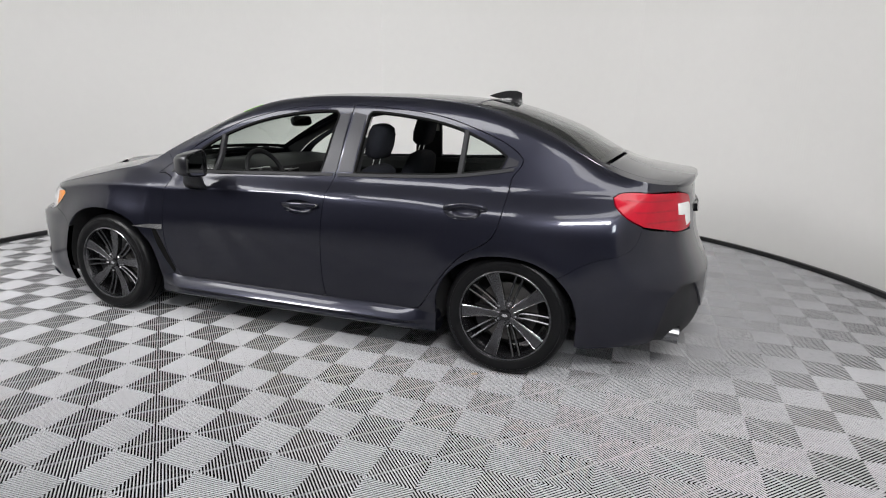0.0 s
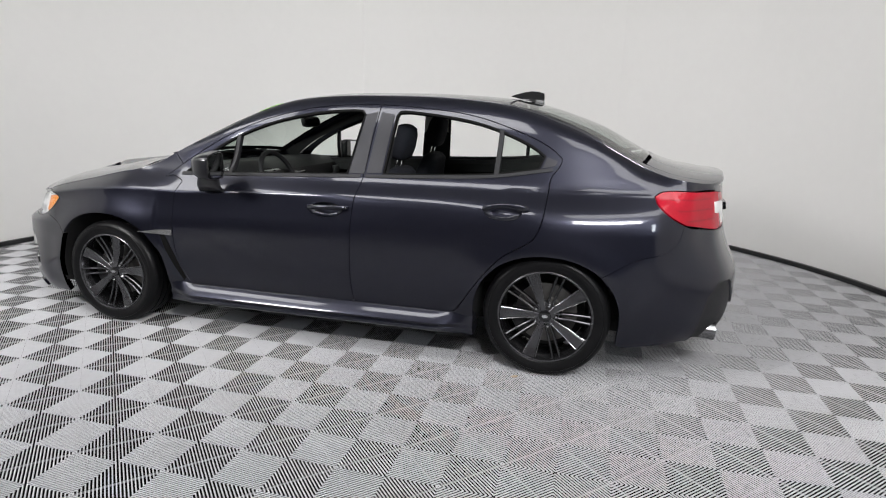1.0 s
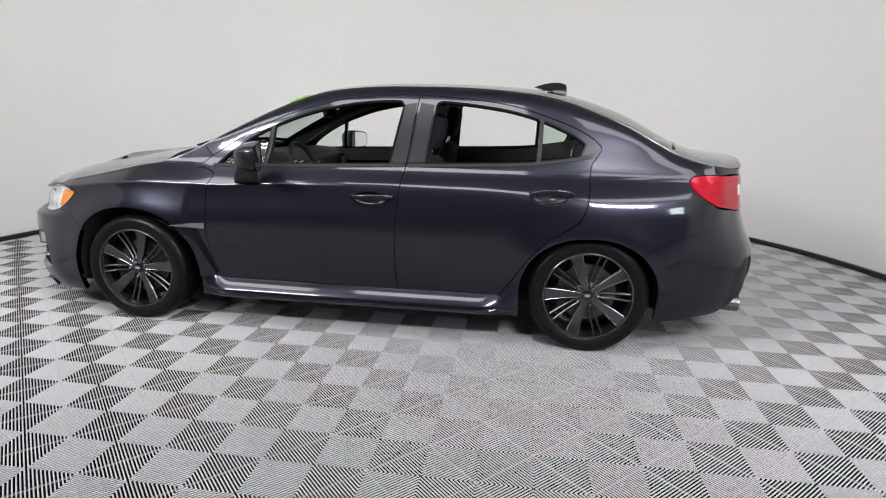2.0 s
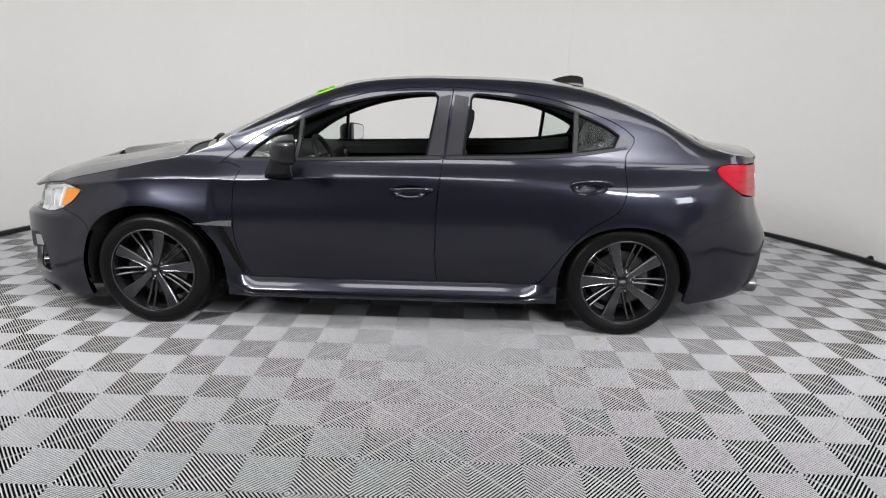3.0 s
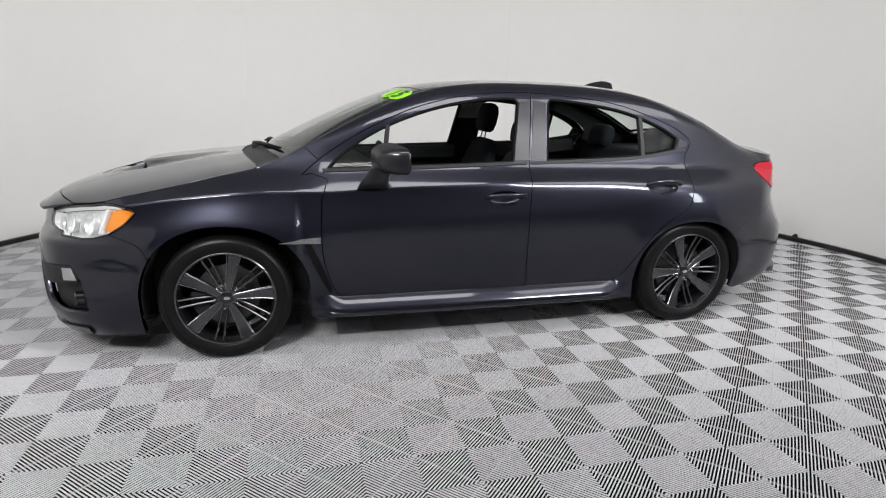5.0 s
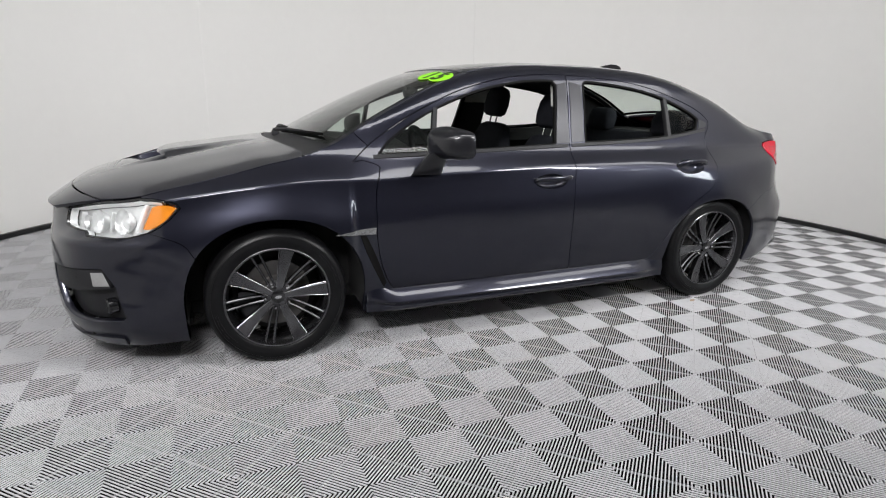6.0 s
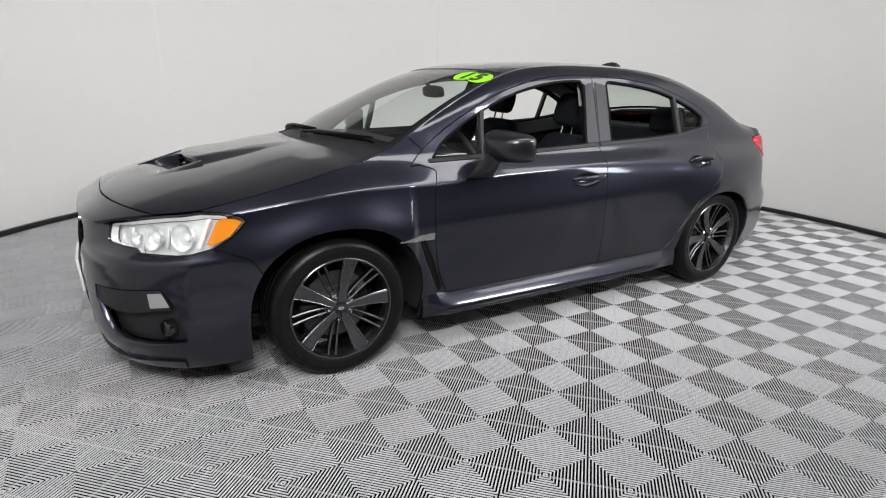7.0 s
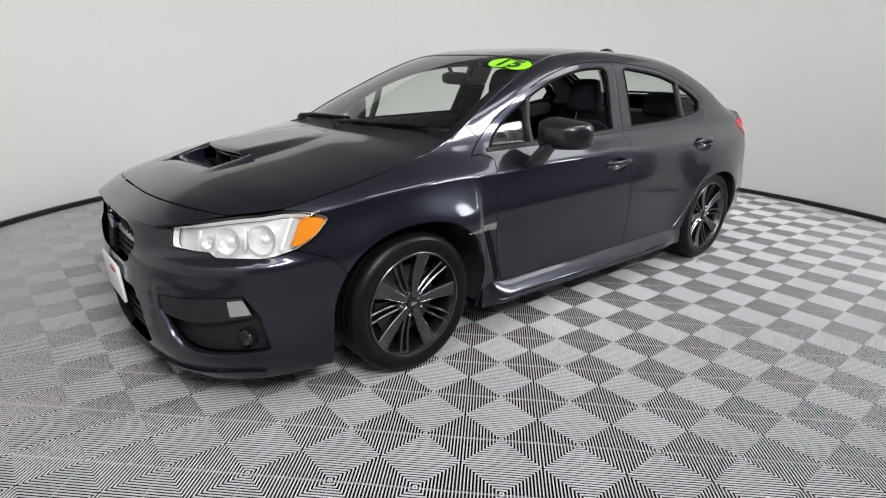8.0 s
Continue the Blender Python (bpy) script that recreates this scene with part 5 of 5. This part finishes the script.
def put_wheel(x, y, z, face, turn):
    """face: 0 looks to the left of the car, 180 to the right; turn: degrees by which the spokes are rolled."""
    w = child("wheel", WHEEL["wheel"], car, "gunmetal alloy wheel with five wide spokes and thin pairs")
    w.matrix_basis = pose(x, y, z, 0, 0, face)

    def sub(name, mesh, a):
        child(name, WHEEL[mesh], w).matrix_basis = pose(0, 0, 0, 0, a, 0)

    for k in range(5):
        a = turn + 72 * k
        sub("spoke", "spoke", a), sub("spoke_edge", "spoke_edge", a), sub("spoke_edge", "spoke_edge_twin", a)
        sub("thin_spoke", "thin_spoke", a + 36), sub("thin_spoke", "thin_spoke_twin", a + 36)
        nut = child("lug_nut", WHEEL["lug_nut"], w)
        nut.matrix_basis = pose(0, 0, 0, 0, a + 36, 0) @ Matrix.Translation((0, 0, 0.057))
    for a in (50, 230):
        sub("sidewall_band", "sidewall_band", turn + a)
    for name in ("tyre", "hub", "centre_cap", "cap_emblem", "brake_disc", "backing_plate"):
        sub(name, name, 0)
    sub("brake_caliper", "brake_caliper", 160)


put_wheel(-1.325, -0.750, 0.3215, 0, 13)
put_wheel(1.325, -0.740, 0.3215, 0, -18)
put_wheel(-1.325, 0.750, 0.3215, 180, 30)
put_wheel(1.325, 0.740, 0.3215, 180, 5)

# wheel housings and floor pan
for x, r in ((-1.32, 0.385), (1.325, 0.36)):
    for sg in (-1, 1):
        bm = bmesh.new()
        rings = []
        arc = np.linspace(-0.25, math.pi + 0.25, 37)
        hx, hz = x + (r + 0.02) * np.cos(arc), 0.325 + (r + 0.008) * np.sin(arc)
        hh = -shell(along(hx), np.clip(hz, 0.15, 0.9))[:, 1] - 0.012
        rings.append([(a, sg * float(h), b) for a, b, h in zip(hx, hz, hh)])
        rings.append([(a, sg * 0.52, b) for a, b in zip(hx, hz)])
        rings.append([(x + 0.01 * math.cos(t), sg * 0.52, 0.325 + 0.01 * math.sin(t)) for t in arc])
        lofted(bm, rings, caps=False, closed=False)
        part("wheel_housing", bm, DARK, car)
bm = bmesh.new()
box(bm, -1.75, 1.75, -0.53, 0.53, 0.165, 0.24, 0.02)
box(bm, -0.88, 0.92, -0.80, 0.80, 0.175, 0.27, 0.02)
box(bm, -2.12, -1.70, -0.66, 0.66, 0.16, 0.20, 0.015)
box(bm, 1.70, 2.15, -0.62, 0.62, 0.24, 0.30, 0.015)
part("floor_pan", bm, DARK, car)
bm = bmesh.new()
box(bm, 1.64, 2.06, -0.52, 0.52, 0.45, 0.975, 0.02)
part("trunk_lining", bm, DARK, car)

# ---- cabin ----
def rounded(bm, rings_of):
    """A cushion from stacked rounded rectangles: centre, half-sizes along two axes, and a pose."""
    rings = []
    for m, hw, hd, p in rings_of:
        ring = []
        for j in range(24):
            a = 2 * math.pi * j / 24
            c, s = math.cos(a), math.sin(a)
            ring.append(m @ Vector((math.copysign(abs(c) ** p, c) * hd, math.copysign(abs(s) ** p, s) * hw, 0)))
        rings.append(ring)
    lofted(bm, rings)


def seat(y, x, parent, low=0.0):
    bm = bmesh.new()
    prof = [(0.0, 0.20, 0.20), (0.04, 0.26, 0.25), (0.10, 0.265, 0.255), (0.15, 0.25, 0.24), (0.17, 0.20, 0.19)]
    rounded(bm, [(pose(x - 0.05, y, 0.40 - low + h, 0, 6, 0), w, d, 0.5) for h, w, d in prof])
    st = part("front_seat", bm, CLOTH, parent, "black cloth front seat", smooth=60)
    bm = bmesh.new()
    prof = [(0.0, 0.20, 0.06), (0.05, 0.255, 0.085), (0.20, 0.265, 0.085), (0.38, 0.26, 0.075), (0.50, 0.235, 0.06), (0.575, 0.19, 0.05), (0.60, 0.13, 0.03)]
    rounded(bm, [(pose(x + 0.21, y, 0.47 - low, 0, 17, 0) @ Matrix.Translation((0, 0, h)), w, d, 0.6) for h, w, d in prof])
    part("backrest", bm, CLOTH, st, smooth=60)
    head = pose(x + 0.21, y, 0.47 - low, 0, 14, 0)
    for s in (-0.045, 0.045):
        bm = bmesh.new()
        tube(bm, [head @ Vector((0.005, s, 0.58)), head @ Vector((0.005, s, 0.68))], 0.006, 8)
        part("headrest_post", bm, CHROME, st)
    bm = bmesh.new()
    prof = [(0.0, 0.09, 0.03), (0.02, 0.118, 0.05), (0.08, 0.126, 0.058), (0.15, 0.118, 0.055), (0.19, 0.095, 0.045), (0.205, 0.06, 0.02)]
    rounded(bm, [(head @ Matrix.Translation((0.0, 0, 0.645 + h)), w, d, 0.6) for h, w, d in prof])
    part("headrest", bm, CLOTH, st, smooth=60)


seat(-0.37, 0.02, car, 0.045)
seat(0.37, 0.02, car)

bm = bmesh.new()
rounded(bm, [(pose(0.90, 0, 0.42 + h, 0, 5, 0), w, d, 0.3) for h, w, d in ((0.0, 0.62, 0.22), (0.05, 0.66, 0.27), (0.12, 0.66, 0.27), (0.16, 0.60, 0.22))])
bench = part("rear_bench", bm, CLOTH, car, "black cloth rear bench", smooth=60)
bm = bmesh.new()
rounded(bm, [(pose(1.16, 0, 0.50, 0, 24, 0) @ Matrix.Translation((0, 0, h)), w, d, 0.3) for h, w, d in ((0.0, 0.58, 0.05), (0.05, 0.64, 0.08), (0.35, 0.62, 0.075), (0.50, 0.58, 0.06), (0.54, 0.50, 0.03))])
part("backrest", bm, CLOTH, bench, smooth=60)
for y in (-0.36, 0.36):
    bm = bmesh.new()
    rounded(bm, [(pose(1.33, y, 0.985, 0, 12, 0) @ Matrix.Translation((0, 0, h)), w, d, 0.55) for h, w, d in ((0.0, 0.10, 0.035), (0.02, 0.128, 0.055), (0.10, 0.13, 0.06), (0.155, 0.115, 0.05), (0.175, 0.08, 0.025))])
    part("headrest", bm, CLOTH, bench, smooth=60)
bm = bmesh.new()
box(bm, 1.40, 1.80, -0.60, 0.60, 0.985, 1.0, 0.006)
part("parcel_shelf", bm, PLASTIC, car)

# dashboard
rings = []
for y in np.linspace(-0.70, 0.70, 29):
    e = 1 - ramp(abs(y), 0.55, 0.72) * 0.5
    hump = 0.035 * math.exp(-((y + 0.36) / 0.17) ** 2)
    b = 0.10 * (1 - (y / 0.72) ** 2)
    rings.append([(-0.98 - b + 0.15, y, 0.60), (-0.99 - b, y, 0.90), (-0.95 - b, y, 0.965), (-0.75, y, 0.975 + hump * 0.5), (-0.60, y, 0.965 + hump), (-0.52, y, 0.925 + hump * 0.8), (-0.50, y, 0.86), (-0.55, y, 0.74), (-0.62, y, 0.60)])
bm = bmesh.new()
lofted(bm, rings)
dash = part("dashboard", bm, PLASTIC, car, "black moulded dashboard", smooth=45)
bm = bmesh.new()
box(bm, -0.535, -0.49, -0.50, -0.22, 0.86, 0.945, 0.02)
part("instrument_cluster", bm, GLOSS_BLACK, dash)
bm = bmesh.new()
box(bm, -0.52, -0.488, -0.11, 0.11, 0.80, 0.91, 0.012)
part("centre_screen", bm, GLOSS_BLACK, dash)
for y in (-0.62, 0.62):
    bm = bmesh.new()
    box(bm, -0.52, -0.49, y - 0.05, y + 0.05, 0.84, 0.90, 0.012)
    part("air_vent", bm, LAMP_BODY, dash)
bm = bmesh.new()
box(bm, -0.55, 0.45, -0.12, 0.12, 0.30, 0.60, 0.04)
part("centre_console", bm, PLASTIC, car)

# steering wheel, tilted towards the driver
sm = pose(-0.42, -0.37, 0.895, 0, 66, 0)
bm = bmesh.new()
rings = []
for k in range(40):
    a = 2 * math.pi * k / 40
    c = Vector((0.178 * math.cos(a), 0.178 * math.sin(a), 0))
    rings.append([sm @ (c * (1 + 0.086 * math.cos(b)) + Vector((0, 0, 0.0155 * math.sin(b)))) for b in np.linspace(0, 2 * math.pi, 13)[:-1]])
lofted(bm, rings + [rings[0]], caps=False)
steer = part("steering_wheel", bm, PLASTIC, car, "black three-spoke steering wheel", smooth=80)
bm = bmesh.new()
rounded(bm, [(sm @ Matrix.Translation((0.01, 0, h)), w, w * 0.85, 0.7) for h, w in ((-0.03, 0.05), (-0.01, 0.075), (0.01, 0.072), (0.02, 0.05))])
part("horn_pad", bm, PLASTIC, steer, smooth=60)
for a in (90, -90, 0):
    bm = bmesh.new()
    box(bm, 0.05, 0.175, -0.016, 0.016, -0.008, 0.008, 0.005, sm @ pose(0, 0, 0, 0, 0, a))
    part("steering_spoke", bm, LAMP_BODY, steer)

# inner mirror
bm = bmesh.new()
rounded(bm, [(pose(-0.385, 0.0, 1.245, 0, 80, 0) @ Matrix.Translation((0, 0, h)), w, w * 0.30, 0.55) for h, w in ((-0.022, 0.08), (-0.012, 0.112), (0.008, 0.118), (0.012, 0.114))])
inner = part("inner_mirror", bm, PLASTIC, car, "black inner rear-view mirror", smooth=50)
bm = bmesh.new()
tube(bm, [(-0.40, 0, 1.258), (-0.43, 0, 1.295), (-0.44, 0, 1.335)], 0.012, 10)
part("mirror_arm", bm, PLASTIC, inner)
bm = bmesh.new()
rounded(bm, [(pose(-0.385, 0.0, 1.245, 0, 80, 0) @ Matrix.Translation((0, 0, h)), w, w * 0.28, 0.55) for h, w in ((0.0115, 0.106), (0.0135, 0.105))])
part("mirror_glass", bm, CHROME, inner, "silvered glass")

# headliner, pillar linings and door trims
plate("headliner", sheet(on_top(-0.26, 1.05, 0.96), top, step=0.05, lift=-0.035, flange=0), LINER, car, "pale grey cloth headliner")
for flip in (False, True):
    turn = mirrored if flip else (lambda s: s)
    for line, hole in ((front_door_line, front_open), (rear_door_line, rear_open)):
        low = np.array([(a, min(z, 0.96 + 0.055 * float(ramp(a, 0.9, 1.3)))) for a, z in inset(split(line, 0.03), 0.012)])
        plate("door_trim", turn(sheet(loop_of(low), shell, lift=-0.075, flange=0.0, step=0.04, gap=0)), PLASTIC, car, "black moulded door trim")
        zb = lambda x: 0.958 + 0.028 * (x + 0.8) / 1.1 + 0.03 * float(ramp(x, 0.8, 1.25))
        xs = np.linspace(-0.78, 0.24, 20) if line is front_door_line else np.linspace(0.40, 1.24, 18)
        sg = 1 if flip else -1
        rows = []
        for x in xs:
            h = -float(shell(np.array([along(x)]), np.array([zb(x)]))[0, 1])
            rows.append([(x, sg * (h - 0.022), zb(x) - 0.012), (x, sg * (h - 0.075), zb(x) - 0.010), (x, sg * (h - 0.105), zb(x) - 0.04), (x, sg * (h - 0.10), zb(x) - 0.10), (x, sg * (h - 0.022), zb(x) - 0.10)])
        bm = bmesh.new()
        lofted(bm, rows)
        part("door_ledge", bm, PLASTIC, car, smooth=40)
        bm = bmesh.new()
        xa, xb = (xs[4], xs[-4]) if line is front_door_line else (xs[3], xs[-6])
        h = -float(shell(np.array([along(xa)]), np.array([0.75]))[0, 1])
        box(bm, xa, xb, sg * (h - 0.15), sg * (h - 0.07), 0.70, 0.76, 0.015)
        part("armrest", bm, PLASTIC, car)
    frame_in = sheet(loop_of(on_side(*[(x, float(top_line(x)) - 0.012) for x in np.linspace(-0.96, 1.74, 60)], straight=True), on_side((1.74, 1.02), (1.36, 1.03), straight=True), to_side(DLO_TAIL[::-1]), to_side(DLO[::-1])), shell, lift=-0.04, flange=0.0, step=0.04, gap=0)
    plate("pillar_lining", turn(frame_in), PLASTIC, car)
    pillar = sheet(loop_of(on_side((0.225, 0.95), (0.258, 1.20), (0.439, 1.20), (0.42, 0.95), straight=True)), shell, lift=-0.05, flange=0.0, gap=0)
    plate("pillar_lining", turn(pillar), PLASTIC, car)
    pillar = sheet(loop_of(on_side((0.250, 1.203), (0.272, 1.33), (0.45, 1.33), (0.439, 1.203), straight=True)), shell, lift=-0.05, flange=0.0, gap=0)
    plate("pillar_lining", turn(pillar), LINER, car, "pale grey upper pillar lining")

# year sticker at the top of the windscreen
def sticker():
    def put(u, v, lift):
        # u across the screen, v up it, in metres from the sticker's middle
        xs, q = -0.374 + v * 0.95, -0.797 - u / 0.56
        p, n = outward(top, np.array([xs]), np.array([q]), 1.5)
        return Vector(p[0] + n[0] * lift)

    base = []
    for cu in (-0.052, 0.052):
        bm = bmesh.new()
        ring = [(cu + 0.066 * math.cos(t), 0.062 * math.sin(t)) for t in np.linspace(0, 2 * math.pi, 33)[:-1]]
        prism(bm, ring, 0.001 if cu < 0 else 0.0014, 0.0024 if cu < 0 else 0.0027, put_at(put))
        base.append(part("sticker_disc", bm, STICKER, car if cu < 0 else base[0], "lime green year sticker with the digits 15" if cu < 0 else ""))
    txt = bpy.data.curves.new("digits", "FONT")
    txt.body, txt.size, txt.align_x, txt.align_y, txt.space_character, txt.offset = "15", 0.125, "CENTER", "CENTER", 1.25, 0.006
    tmp = bpy.data.objects.new("digits", txt)
    scene.collection.objects.link(tmp)
    me = bpy.data.meshes.new_from_object(tmp.evaluated_get(bpy.context.evaluated_depsgraph_get()))
    bpy.data.objects.remove(tmp)
    for v in me.vertices:
        v.co = put(v.co.x + 0.12 * v.co.y , v.co.y - 0.002, 0.0036)
    me.materials.clear()
    me.materials.append(STICKER_INK)
    child("digits", me, base[0], "dark digits 15")


def put_at(f):
    return lambda u, v, w: f(u, v, w)


sticker()

# ---- litter ----
bm = bmesh.new()
prism(bm, [(0.0, 0.010), (0.012, 0.013), (0.026, 0.004), (0.022, -0.009), (0.006, -0.012), (-0.012, -0.005)], 0.0002, 0.003, lambda u, v, w: (1.186 + u, -0.900 + v, w + 0.15 * max(u, 0)))
me = bpy.data.meshes.new("scrap")
bm.to_mesh(me)
bm.free()
me.materials.append(material("dry_scrap", (0.42, 0.33, 0.24), 0.8, vary=0.2, scale=60))
tagged(new("scrap", me), "small dry beige scrap lying on the tiles by the tyre", "litter")

# ---- floor tiles ----
for tx, ty in near_tiles:
    ob = child("tile", tile_data, floor_thing)
    ob.location = (tx, ty, 0)
base_v = np.array([v.co for v in tile_data.vertices])
base_f = [tuple(p.vertices) for p in tile_data.polygons]
rest_v = np.vstack([base_v + (tx, ty, 0) for tx, ty in far_tiles])
rest_f = [tuple(i + k * len(base_v) for i in f) for k in range(len(far_tiles)) for f in base_f]
rest = mesh_of("tiles", rest_v, rest_f, TILE, smooth=False)
rest.materials.append(SEAM)
rest.polygons.foreach_set("material_index", [p.material_index for p in tile_data.polygons] * len(far_tiles))
tagged(child("tiles", rest, floor_thing), kind="stuff")
